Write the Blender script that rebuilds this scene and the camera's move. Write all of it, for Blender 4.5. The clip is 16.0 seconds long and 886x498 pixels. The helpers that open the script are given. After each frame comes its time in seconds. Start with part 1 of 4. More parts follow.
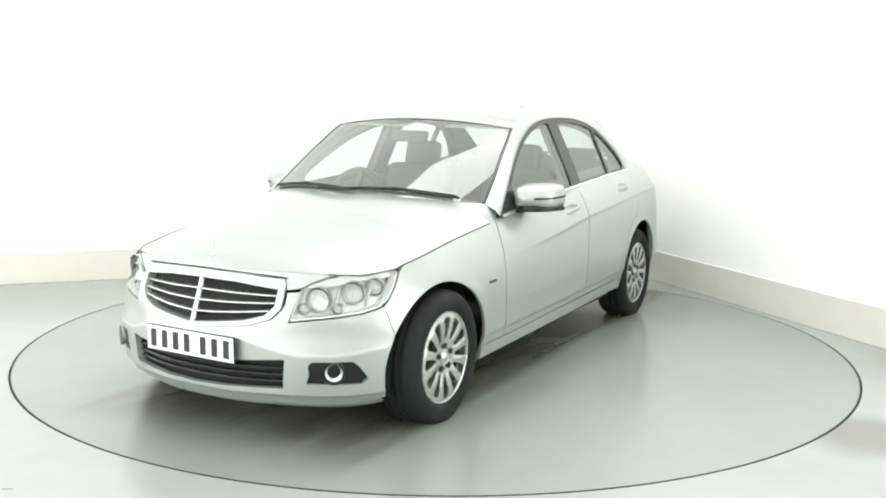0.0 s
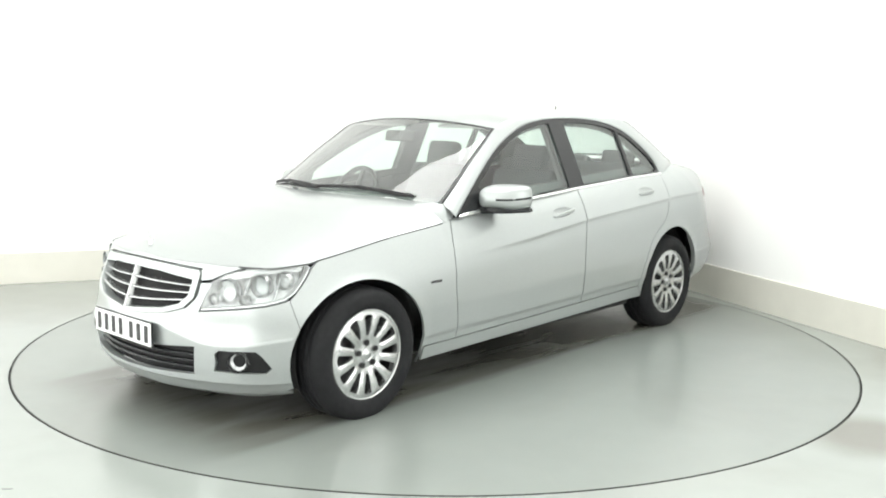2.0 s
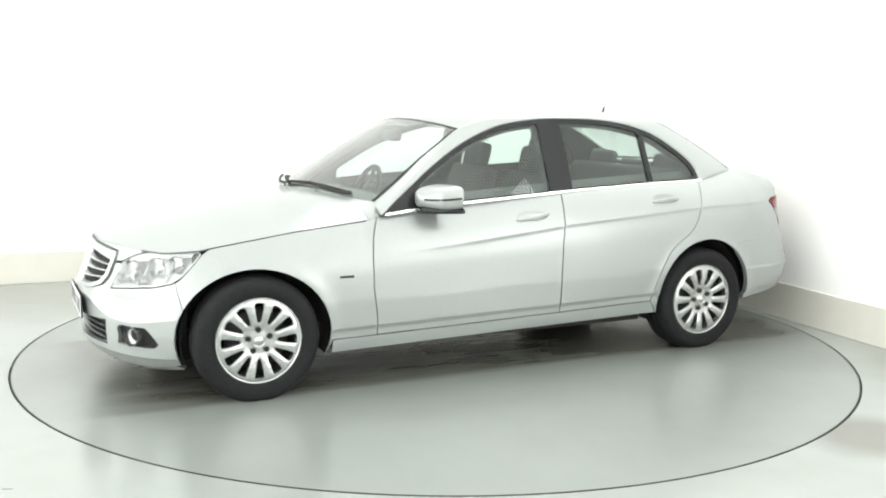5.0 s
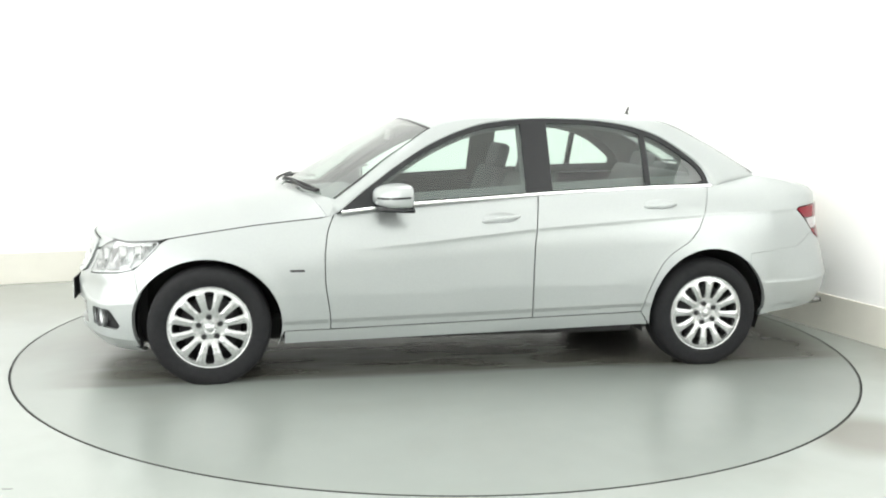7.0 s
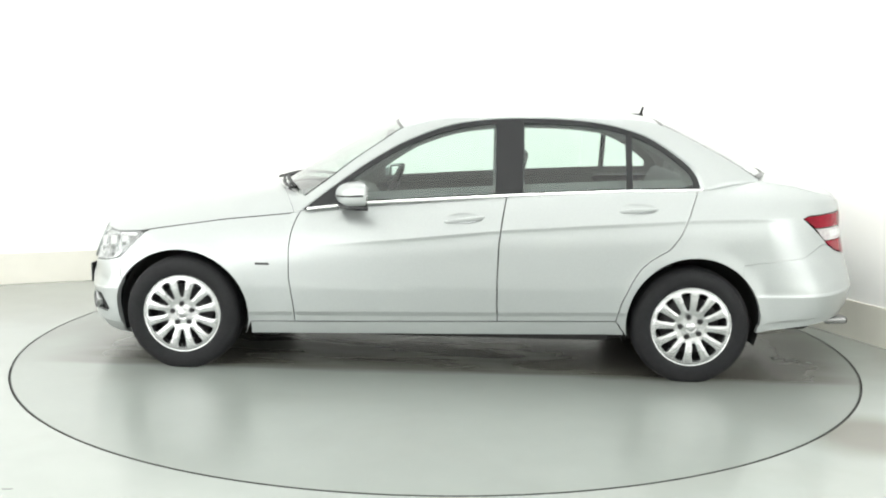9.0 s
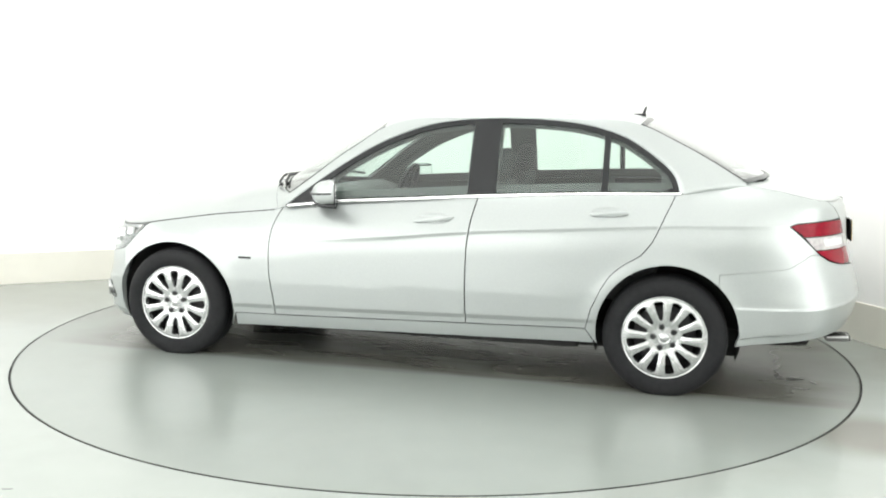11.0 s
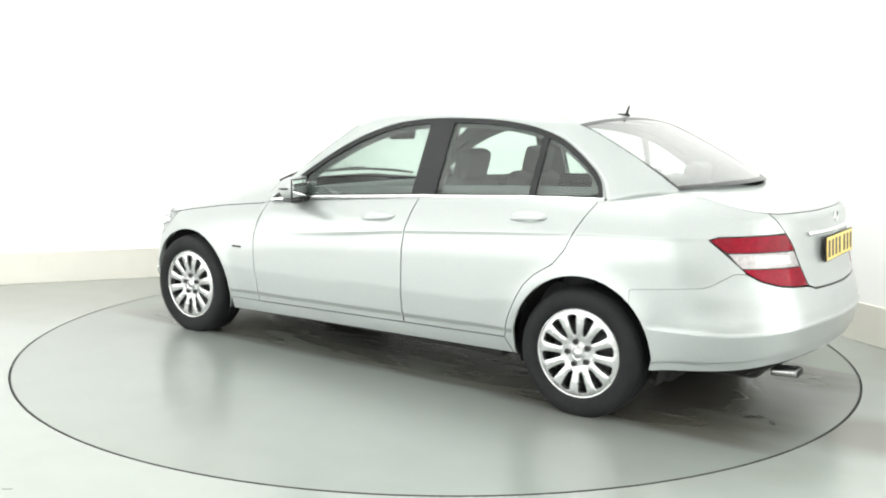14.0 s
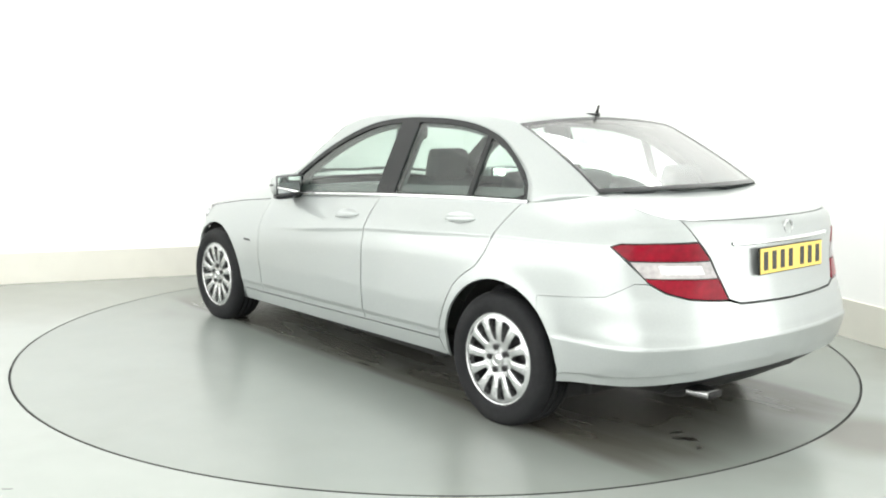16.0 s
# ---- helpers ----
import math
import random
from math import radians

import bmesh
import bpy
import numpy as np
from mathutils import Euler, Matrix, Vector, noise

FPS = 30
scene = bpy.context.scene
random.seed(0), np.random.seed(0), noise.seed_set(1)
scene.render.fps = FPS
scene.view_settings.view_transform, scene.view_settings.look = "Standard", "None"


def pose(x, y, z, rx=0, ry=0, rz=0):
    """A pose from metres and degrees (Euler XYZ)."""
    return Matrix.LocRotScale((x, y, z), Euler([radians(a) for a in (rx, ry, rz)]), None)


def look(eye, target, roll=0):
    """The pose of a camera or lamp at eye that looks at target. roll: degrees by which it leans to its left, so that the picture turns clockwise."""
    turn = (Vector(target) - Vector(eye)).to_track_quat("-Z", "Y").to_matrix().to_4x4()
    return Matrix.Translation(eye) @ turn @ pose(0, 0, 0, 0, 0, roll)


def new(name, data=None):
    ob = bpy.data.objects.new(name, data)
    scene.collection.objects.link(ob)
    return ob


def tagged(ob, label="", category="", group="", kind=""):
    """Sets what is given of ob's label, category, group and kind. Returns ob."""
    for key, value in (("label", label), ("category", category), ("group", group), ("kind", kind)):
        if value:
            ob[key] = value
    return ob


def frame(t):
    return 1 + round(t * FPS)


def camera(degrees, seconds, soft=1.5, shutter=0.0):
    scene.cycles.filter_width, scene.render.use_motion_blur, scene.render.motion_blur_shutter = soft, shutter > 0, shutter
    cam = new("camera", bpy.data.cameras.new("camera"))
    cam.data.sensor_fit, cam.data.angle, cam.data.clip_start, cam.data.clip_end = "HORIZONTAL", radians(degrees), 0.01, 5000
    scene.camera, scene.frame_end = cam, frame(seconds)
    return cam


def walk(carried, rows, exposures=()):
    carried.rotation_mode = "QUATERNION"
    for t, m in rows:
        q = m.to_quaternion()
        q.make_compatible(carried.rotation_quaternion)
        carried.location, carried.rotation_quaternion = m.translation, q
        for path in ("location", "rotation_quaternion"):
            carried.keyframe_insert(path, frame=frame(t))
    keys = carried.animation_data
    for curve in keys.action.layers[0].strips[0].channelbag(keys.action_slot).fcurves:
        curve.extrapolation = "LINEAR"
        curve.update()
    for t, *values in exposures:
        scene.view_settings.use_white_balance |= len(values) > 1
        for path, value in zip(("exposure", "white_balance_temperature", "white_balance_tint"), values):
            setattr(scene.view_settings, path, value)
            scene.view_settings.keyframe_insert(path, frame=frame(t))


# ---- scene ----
from mathutils import geometry

# ---- camera ----
cam = camera(50.38, 16.0, soft=2.0)
EYE = (0.0, -5.822, 1.438)
YAW, PITCH = radians(0.29), radians(8.48)
AIM = (EYE[0] + math.sin(YAW) * math.cos(PITCH), EYE[1] + math.cos(YAW) * math.cos(PITCH), EYE[2] - math.sin(PITCH))
walk(cam, [(0, look(EYE, AIM, 0.88)), (16, look(EYE, AIM, 0.88))])

# ---- light: a luminous ceiling with an added brighter strip along the east wall, and added fill lamps out of view beside and behind the camera ----
scene.view_settings.exposure = 0.11
world = bpy.data.worlds.new("studio_world")
world.use_nodes = True
world.node_tree.nodes["Background"].inputs[0].default_value = (0.9, 1.0, 0.95, 1)
world.node_tree.nodes["Background"].inputs[1].default_value = 0.05
scene.world = world


def area_light(name, eye, target, sx, sy, watts, colour=(1, 1, 1)):
    data = bpy.data.lights.new(name, "AREA")
    data.shape, data.size, data.size_y, data.energy, data.color = "RECTANGLE", sx, sy, watts, colour
    ob = new(name, data)
    ob.matrix_world = look(eye, target)
    return ob


_c, _s = math.cos(radians(21.5)), math.sin(radians(21.5))


def in_room(a, b, z):
    return (a * _c - b * _s, a * _s + b * _c, z)


area_light("ceiling_light", in_room(-1.3, -2.7, 3.66), in_room(-1.3, -2.7, 0), 7.6, 10.7, 182, (1.0, 1.0, 0.98))
# unseen strip, added to brighten the east wall and its reflections
area_light("ceiling_light", in_room(1.95, -0.2, 3.6), in_room(2.3, -0.2, 0), 0.9, 5.6, 100, (1.0, 1.0, 0.985))
# unseen area lamps, added to brighten the car's sides and the walls
area_light("fill_light", in_room(-1.3, -8.1, 2.35), in_room(-1.3, 0, 2.35), 7.0, 2.3, 16, (1.0, 1.0, 0.985))
area_light("fill_light", in_room(-5.1, -2.2, 1.78), in_room(0, -2.2, 1.78), 9.0, 3.3, 240, (1.0, 1.0, 0.985))
area_light("fill_light", in_room(2.5, -5.6, 1.85), in_room(0, -5.6, 1.85), 5.0, 3.3, 130, (1.0, 1.0, 0.985))

# ---- materials ----
def material(name, colour, rough=0.5, metal=0.0, grain=0.0, scale=20.0, bump=0.0, bump_scale=60.0, coat=0.0, spec=0.5, wear=0.0, stain=None, patch=None, coat_rough=0.04):
    """A principled surface with colour variation at two scales, roughness variation and fine relief."""
    m = bpy.data.materials.new(name)
    m.use_nodes = True
    n, l = m.node_tree.nodes, m.node_tree.links
    b = n["Principled BSDF"]
    b.inputs["Base Color"].default_value = (*colour, 1)
    b.inputs["Roughness"].default_value = rough
    b.inputs["Metallic"].default_value = metal
    b.inputs["Coat Weight"].default_value = coat
    b.inputs["Coat Roughness"].default_value = coat_rough
    b.inputs["Specular IOR Level"].default_value = spec
    tc = n.new("ShaderNodeTexCoord")
    if grain or wear:
        n1 = n.new("ShaderNodeTexNoise")
        n1.inputs["Scale"].default_value, n1.inputs["Detail"].default_value = scale, 6
        n2 = n.new("ShaderNodeTexNoise")
        n2.inputs["Scale"].default_value, n2.inputs["Detail"].default_value = scale / 9, 4
        l.new(tc.outputs["Object"], n1.inputs["Vector"])
        l.new(tc.outputs["Object"], n2.inputs["Vector"])
        mix = n.new("ShaderNodeMath")
        mix.operation = "ADD"
        l.new(n1.outputs["Fac"], mix.inputs[0])
        l.new(n2.outputs["Fac"], mix.inputs[1])
        ramp = n.new("ShaderNodeMapRange")
        ramp.inputs[1].default_value, ramp.inputs[2].default_value = 0.6, 1.4
        ramp.inputs[3].default_value, ramp.inputs[4].default_value = 1 - grain, 1 + grain
        l.new(mix.outputs[0], ramp.inputs[0])
        mul = n.new("ShaderNodeVectorMath")
        mul.operation = "SCALE"
        mul.inputs[0].default_value = colour
        l.new(ramp.outputs[0], mul.inputs["Scale"])
        l.new(mul.outputs[0], b.inputs["Base Color"])
        if stain:
            s1 = n.new("ShaderNodeTexNoise")
            s1.inputs["Scale"].default_value, s1.inputs["Detail"].default_value, s1.inputs["Distortion"].default_value = stain[1], 8, 0.6
            l.new(tc.outputs["Object"], s1.inputs["Vector"])
            sr = n.new("ShaderNodeMapRange")
            sr.inputs[1].default_value, sr.inputs[2].default_value, sr.inputs[4].default_value = 0.50, 0.72, stain[2]
            l.new(s1.outputs["Fac"], sr.inputs[0])
            sm = n.new("ShaderNodeMix")
            sm.data_type = "RGBA"
            l.new(sr.outputs[0], sm.inputs["Factor"])
            l.new(mul.outputs[0], sm.inputs["A"])
            sm.inputs["B"].default_value = (*stain[0], 1)
            l.new(sm.outputs["Result"], b.inputs["Base Color"])
            if patch:
                # a ragged patch: brown stain on the floor, dirt and painted shade on the deck
                off = n.new("ShaderNodeVectorMath")
                off.operation = "DISTANCE"
                off.inputs[1].default_value = (patch[0], patch[1], 0)
                l.new(tc.outputs["Object"], off.inputs[0])
                rag = n.new("ShaderNodeMath")
                rag.operation = "MULTIPLY_ADD"
                rag.inputs[1].default_value, rag.inputs[2].default_value = patch[2] * 1.2, -patch[2] * 0.6
                l.new(n2.outputs["Fac"], rag.inputs[0])
                tot = n.new("ShaderNodeMath")
                l.new(off.outputs["Value"], tot.inputs[0])
                l.new(rag.outputs[0], tot.inputs[1])
                pr = n.new("ShaderNodeMapRange")
                pr.interpolation_type = "SMOOTHSTEP"
                pr.inputs[1].default_value, pr.inputs[2].default_value = patch[2], patch[2] * 0.35
                pr.inputs[4].default_value = patch[4]
                l.new(tot.outputs[0], pr.inputs[0])
                pm = n.new("ShaderNodeMix")
                pm.data_type = "RGBA"
                l.new(pr.outputs[0], pm.inputs["Factor"])
                l.new(sm.outputs["Result"], pm.inputs["A"])
                pm.inputs["B"].default_value = (*patch[3], 1)
                l.new(pm.outputs["Result"], b.inputs["Base Color"])
        rr = n.new("ShaderNodeMapRange")
        rr.inputs[1].default_value, rr.inputs[2].default_value = 0.3, 0.7
        rr.inputs[3].default_value, rr.inputs[4].default_value = rough * (1 - wear), min(1, rough * (1 + wear))
        l.new(n2.outputs["Fac"], rr.inputs[0])
        l.new(rr.outputs[0], b.inputs["Roughness"])
    if bump:
        n3 = n.new("ShaderNodeTexNoise")
        n3.inputs["Scale"].default_value, n3.inputs["Detail"].default_value = bump_scale, 5
        l.new(tc.outputs["Object"], n3.inputs["Vector"])
        bp = n.new("ShaderNodeBump")
        bp.inputs["Strength"].default_value, bp.inputs["Distance"].default_value = bump, 0.004
        l.new(n3.outputs["Fac"], bp.inputs["Height"])
        l.new(bp.outputs[0], b.inputs["Normal"])
    return m


def glass_material(name, colour, rough=0.0, spec=1.0, haze=0.0):
    """Thin tinted sheet: clear tint seen through, with real gloss by angle and an even pale haze painted for glare."""
    m = bpy.data.materials.new(name)
    m.use_nodes = True
    n, l = m.node_tree.nodes, m.node_tree.links
    out = n["Material Output"]
    n.remove(n["Principled BSDF"])
    t = n.new("ShaderNodeBsdfTransparent")
    t.inputs[0].default_value = (*colour, 1)
    g = n.new("ShaderNodeBsdfGlossy")
    g.inputs["Roughness"].default_value = rough + 0.02
    f = n.new("ShaderNodeLayerWeight")
    f.inputs["Blend"].default_value = 0.5
    pw = n.new("ShaderNodeMath")
    pw.operation = "POWER"
    pw.inputs[1].default_value = 3.5
    l.new(f.outputs["Facing"], pw.inputs[0])
    k = n.new("ShaderNodeMath")
    k.operation, k.use_clamp = "MULTIPLY_ADD", True
    k.inputs[1].default_value, k.inputs[2].default_value = 0.90 * spec, 0.07 * spec
    l.new(pw.outputs[0], k.inputs[0])
    mx = n.new("ShaderNodeMixShader")
    l.new(k.outputs[0], mx.inputs[0])
    if haze:
        df = n.new("ShaderNodeBsdfDiffuse")
        df.inputs[0].default_value = (0.75, 0.77, 0.75, 1)
        dm = n.new("ShaderNodeMixShader")
        dm.inputs[0].default_value = haze
        l.new(t.outputs[0], dm.inputs[1])
        l.new(df.outputs[0], dm.inputs[2])
        l.new(dm.outputs[0], mx.inputs[1])
    else:
        l.new(t.outputs[0], mx.inputs[1])
    l.new(g.outputs[0], mx.inputs[2])
    l.new(mx.outputs[0], out.inputs[0])
    return m


def faceted(m, scale):
    """Breaks a reflector into small pressed facets."""
    n, l = m.node_tree.nodes, m.node_tree.links
    tc = n.new("ShaderNodeTexCoord")
    v = n.new("ShaderNodeTexVoronoi")
    v.inputs["Scale"].default_value = scale
    l.new(tc.outputs["Object"], v.inputs["Vector"])
    bp = n.new("ShaderNodeBump")
    bp.inputs["Strength"].default_value, bp.inputs["Distance"].default_value = 0.7, 0.006
    l.new(v.outputs["Distance"], bp.inputs["Height"])
    l.new(bp.outputs[0], n["Principled BSDF"].inputs["Normal"])
    return m


PAINT = material("silver_paint", (0.375, 0.398, 0.393), 0.34, 0.5, grain=0.04, scale=900, coat=0.4, coat_rough=0.10)
BLACK = material("black_plastic", (0.013, 0.0135, 0.014), 0.5, spec=0.3, grain=0.15, scale=120, bump=0.15, bump_scale=700)
GLOSS_BLACK = material("gloss_black_trim", (0.012, 0.013, 0.014), 0.25, grain=0.05, spec=0.35)
REFLECTOR = faceted(material("lamp_reflector", (0.72, 0.74, 0.74), 0.25, 0.35, grain=0.06, scale=70), 55)
TRIM_GREY = material("grey_lamp_edge", (0.10, 0.105, 0.105), 0.4, grain=0.1, scale=60)
DARK = material("dark_underbody", (0.012, 0.012, 0.012), 0.9, grain=0.3, scale=30)
CHROME = material("chrome", (0.86, 0.87, 0.87), 0.07, 1.0)
TIP = material("smoked_chrome", (0.28, 0.28, 0.28), 0.2, 1.0, grain=0.1, scale=50)
ALLOY = material("silver_alloy", (0.50, 0.51, 0.51), 0.26, 0.85, grain=0.04, scale=60)
RUBBER = material("tyre_rubber", (0.014, 0.0145, 0.0155), 0.75, spec=0.2, grain=0.25, scale=40, bump=0.3, bump_scale=250, wear=0.2)
STEEL = material("brake_steel", (0.035, 0.035, 0.036), 0.55, 0.4, grain=0.15, scale=80)
CLOTH = material("grey_upholstery", (0.072, 0.076, 0.077), 0.85, grain=0.2, scale=40, bump=0.08, bump_scale=300)
DASH = material("dark_grey_dashboard", (0.085, 0.09, 0.09), 0.6, grain=0.1, scale=120, bump=0.3, bump_scale=800)
HEADLINER = material("pale_headliner", (0.5, 0.5, 0.48), 0.9, grain=0.05, scale=200)
WINDSCREEN = glass_material("windscreen_glass", (0.82, 0.92, 0.87), spec=1.05, haze=0.08)
GLASS = glass_material("green_tinted_glass", (0.82, 0.92, 0.87))
CLEAR = glass_material("clear_lens", (0.92, 0.94, 0.94), haze=0.08)
SCREEN = glass_material("screen_glass", (0.84, 0.93, 0.89), spec=1.15, haze=0.04)
RED = material("red_lamp_lens", (0.21, 0.0015, 0.013), 0.12, spec=0.18, grain=0.3, scale=45)
WHITE_LENS = material("white_lamp_lens", (0.36, 0.34, 0.34), 0.25, coat=0.3, grain=0.35, scale=60)
PLATE_WHITE = material("white_plate", (0.82, 0.83, 0.82), 0.35, grain=0.03)
PLATE_YELLOW = material("yellow_plate", (0.75, 0.56, 0.12), 0.35, grain=0.03)
INK = material("black_ink", (0.02, 0.02, 0.02), 0.5)
WALL = material("white_studio_wall", (0.92, 0.925, 0.91), 0.8, grain=0.02, scale=3)
CREAM = material("cream_plinth_board", (0.66, 0.65, 0.585), 0.6, grain=0.05, scale=6, bump=0.1)
CEIL = material("white_ceiling", (0.85, 0.85, 0.84), 0.9, grain=0.02, scale=3)
FLOOR = material("grey_green_floor_paint", (0.285, 0.31, 0.29), 0.2, spec=1.0, grain=0.04, scale=5, stain=((0.19, 0.18, 0.155), 0.5, 0.4), patch=(1.98, -1.72, 0.42, (0.13, 0.122, 0.10), 0.75))
# the deck's patch darkens the tail end: brown dirt with the car's shade painted in
DISC = material("turntable_paint", (0.226, 0.25, 0.231), 0.26, spec=1.0, grain=0.04, scale=4, stain=((0.15, 0.147, 0.128), 0.7, 0.28), patch=(-1.6, 0.2, 1.2, (0.09, 0.084, 0.068), 0.6))


def add_grime_and_shade(m, half, x0, x1, colour, amount):
    """Brown tyre-dirt streaks and painted under-car shade along the deck, ragged at its edges."""
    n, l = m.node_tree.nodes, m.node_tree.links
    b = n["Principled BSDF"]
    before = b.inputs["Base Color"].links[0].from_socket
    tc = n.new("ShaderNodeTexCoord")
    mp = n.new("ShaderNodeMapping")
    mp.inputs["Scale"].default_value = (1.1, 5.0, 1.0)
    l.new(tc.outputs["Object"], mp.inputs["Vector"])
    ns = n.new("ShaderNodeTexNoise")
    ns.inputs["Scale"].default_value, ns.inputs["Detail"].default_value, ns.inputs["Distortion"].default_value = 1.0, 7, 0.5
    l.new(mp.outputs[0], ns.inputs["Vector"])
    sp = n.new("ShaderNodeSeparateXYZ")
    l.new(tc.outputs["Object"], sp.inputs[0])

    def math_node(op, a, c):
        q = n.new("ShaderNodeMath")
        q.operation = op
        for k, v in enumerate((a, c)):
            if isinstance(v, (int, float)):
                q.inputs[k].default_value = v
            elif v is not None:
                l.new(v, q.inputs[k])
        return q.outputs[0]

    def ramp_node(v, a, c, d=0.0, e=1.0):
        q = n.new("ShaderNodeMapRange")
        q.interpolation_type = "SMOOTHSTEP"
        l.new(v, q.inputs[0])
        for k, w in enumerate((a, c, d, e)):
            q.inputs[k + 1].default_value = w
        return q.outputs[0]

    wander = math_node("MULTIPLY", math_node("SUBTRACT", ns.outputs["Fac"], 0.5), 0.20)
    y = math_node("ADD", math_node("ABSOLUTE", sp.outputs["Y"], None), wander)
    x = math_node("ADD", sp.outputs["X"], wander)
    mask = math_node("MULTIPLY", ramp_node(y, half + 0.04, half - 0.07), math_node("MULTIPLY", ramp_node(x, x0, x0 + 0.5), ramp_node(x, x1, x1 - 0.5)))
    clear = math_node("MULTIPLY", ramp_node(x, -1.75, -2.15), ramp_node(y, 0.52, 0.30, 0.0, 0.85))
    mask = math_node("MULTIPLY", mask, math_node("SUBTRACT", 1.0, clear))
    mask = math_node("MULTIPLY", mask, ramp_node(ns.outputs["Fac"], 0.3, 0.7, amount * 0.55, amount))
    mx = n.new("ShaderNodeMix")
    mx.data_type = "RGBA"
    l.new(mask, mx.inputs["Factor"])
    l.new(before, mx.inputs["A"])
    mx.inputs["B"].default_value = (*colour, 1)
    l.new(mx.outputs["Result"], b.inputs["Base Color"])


# spans the car's footprint: its shadow is put into the deck's colour with the dirt
add_grime_and_shade(DISC, 0.80, -2.52, 2.3, (0.078, 0.070, 0.056), 0.88)
STAIN = material("oil_stain", (0.03, 0.029, 0.025), 0.3, grain=0.3, scale=40)
GAP = material("dark_gap", (0.02, 0.022, 0.02), 0.9, grain=0.3, scale=25)


# ---- mesh helpers ----
def mesh_of(name, verts, faces, smooth=True):
    me = bpy.data.meshes.new(name)
    me.from_pydata([tuple(float(c) for c in v) for v in verts], [], faces)
    me.update()
    if smooth:
        for p in me.polygons:
            p.use_smooth = True
    return me


def part(name, data, mat, parent=None, label="", smooth=True):
    """Links a bmesh or mesh as one object under a thing or a part."""
    if isinstance(data, bmesh.types.BMesh):
        me = bpy.data.meshes.new(name)
        data.to_mesh(me)
        data.free()
        if smooth:
            for p in me.polygons:
                p.use_smooth = True
    else:
        me = data
    if mat and not me.materials:
        me.materials.append(mat)
    ob = new(name, me)
    if parent:
        ob.parent = parent
    if label:
        tagged(ob, label)
    return ob


def bm_box(bm, m, sx, sy, sz, bevel=0.0, seg=2):
    r = bmesh.ops.create_cube(bm, size=1.0, matrix=m @ Matrix.Diagonal((sx, sy, sz, 1)))
    if bevel:
        es = list({e for v in r["verts"] for e in v.link_edges})
        bmesh.ops.bevel(bm, geom=es, offset=bevel, segments=seg, affect="EDGES", profile=0.6)
    return r


def bm_cyl(bm, m, r1, r2, h, n=32):
    return bmesh.ops.create_cone(bm, cap_ends=True, segments=n, radius1=r1, radius2=r2, depth=h, matrix=m)


def lathe(profile, n=64):
    """Turns a (radius, axial) profile about the y axis; open ends, rings in order."""
    verts, faces = [], []
    k = len(profile)
    for i in range(n):
        a = 2 * math.pi * i / n
        for r, y in profile:
            verts.append((r * math.cos(a), y, r * math.sin(a)))
    for i in range(n):
        j = (i + 1) % n
        for q in range(k - 1):
            faces.append((i * k + q, i * k + q + 1, j * k + q + 1, j * k + q))
    return verts, faces


def spline(points, n):
    """n points evenly spread along a Catmull-Rom curve through points."""
    p = np.array(points, float)
    p = np.vstack([2 * p[0] - p[1], p, 2 * p[-1] - p[-2]])
    out = []
    for i in range(1, len(p) - 2):
        for t in np.linspace(0, 1, 24, endpoint=False):
            a, b, c, d = p[i - 1], p[i], p[i + 1], p[i + 2]
            out.append(0.5 * (2 * b + (c - a) * t + (2 * a - 5 * b + 4 * c - d) * t * t + (3 * b - a - 3 * c + d) * t ** 3))
    out.append(p[-2])
    out = np.array(out)
    s = np.concatenate([[0], np.cumsum(np.linalg.norm(np.diff(out, axis=0), axis=1))])
    q = np.linspace(0, s[-1], n)
    return np.stack([np.interp(q, s, out[:, k]) for k in range(out.shape[1])], -1)

# ---- the car's body surface ----
PLAN = spline([(2.135, 0), (2.12, 0.2), (2.055, 0.42), (1.955, 0.62), (1.84, 0.745), (1.70, 0.815), (1.5, 0.85), (1.2, 0.863), (0.8, 0.868), (0, 0.878), (-1.0, 0.882), (-1.5, 0.872), (-1.9, 0.842), (-2.13, 0.775), (-2.27, 0.64), (-2.35, 0.45), (-2.395, 0.2), (-2.405, 0)], 800)
ARC = np.concatenate([[0], np.cumsum(np.linalg.norm(np.diff(PLAN, axis=0), axis=1))])
LEN = ARC[-1]
_tan = np.gradient(PLAN, axis=0)
_tan /= np.linalg.norm(_tan, axis=1)[:, None]
NRM = np.stack([-_tan[:, 1], _tan[:, 0]], -1)  # turned outwards below
NRM *= np.sign((NRM * (PLAN - np.array([0, 0]))).sum(1))[:, None]


def u_at(x):
    """Arc length along the plan at station x."""
    return float(np.interp(-x, -PLAN[:, 0], ARC))


def u_front(y):
    return float(np.interp(abs(y), PLAN[:400, 1], ARC[:400]))


def u_rear(y):
    return float(np.interp(-abs(y), -PLAN[400:, 1], ARC[400:]))


def smooth01(a, b, x):
    t = np.clip((x - a) / (b - a), 0, 1)
    return t * t * (3 - 2 * t)


TOP_X = [-2.41, -2.3, -2.2, -2.1, -1.95, -1.76, -1.6, -1.43, -1.0, -0.4, 0.375, 0.70, 0.80, 1.157, 1.476, 1.66, 1.85, 2.0, 2.14]
TOP_Z = [1.000, 1.000, 1.010, 1.025, 1.050, 1.077, 1.052, 1.022, 1.009, 0.977, 0.924, 0.886, 0.858, 0.819, 0.771, 0.742, 0.728, 0.735, 0.745]
TOP_IN = [0.13, 0.13, 0.15, 0.18, 0.215, 0.24, 0.19, 0.145, 0.118, 0.112, 0.105, 0.10, 0.10, 0.10, 0.095, 0.09, 0.09, 0.10, 0.11]
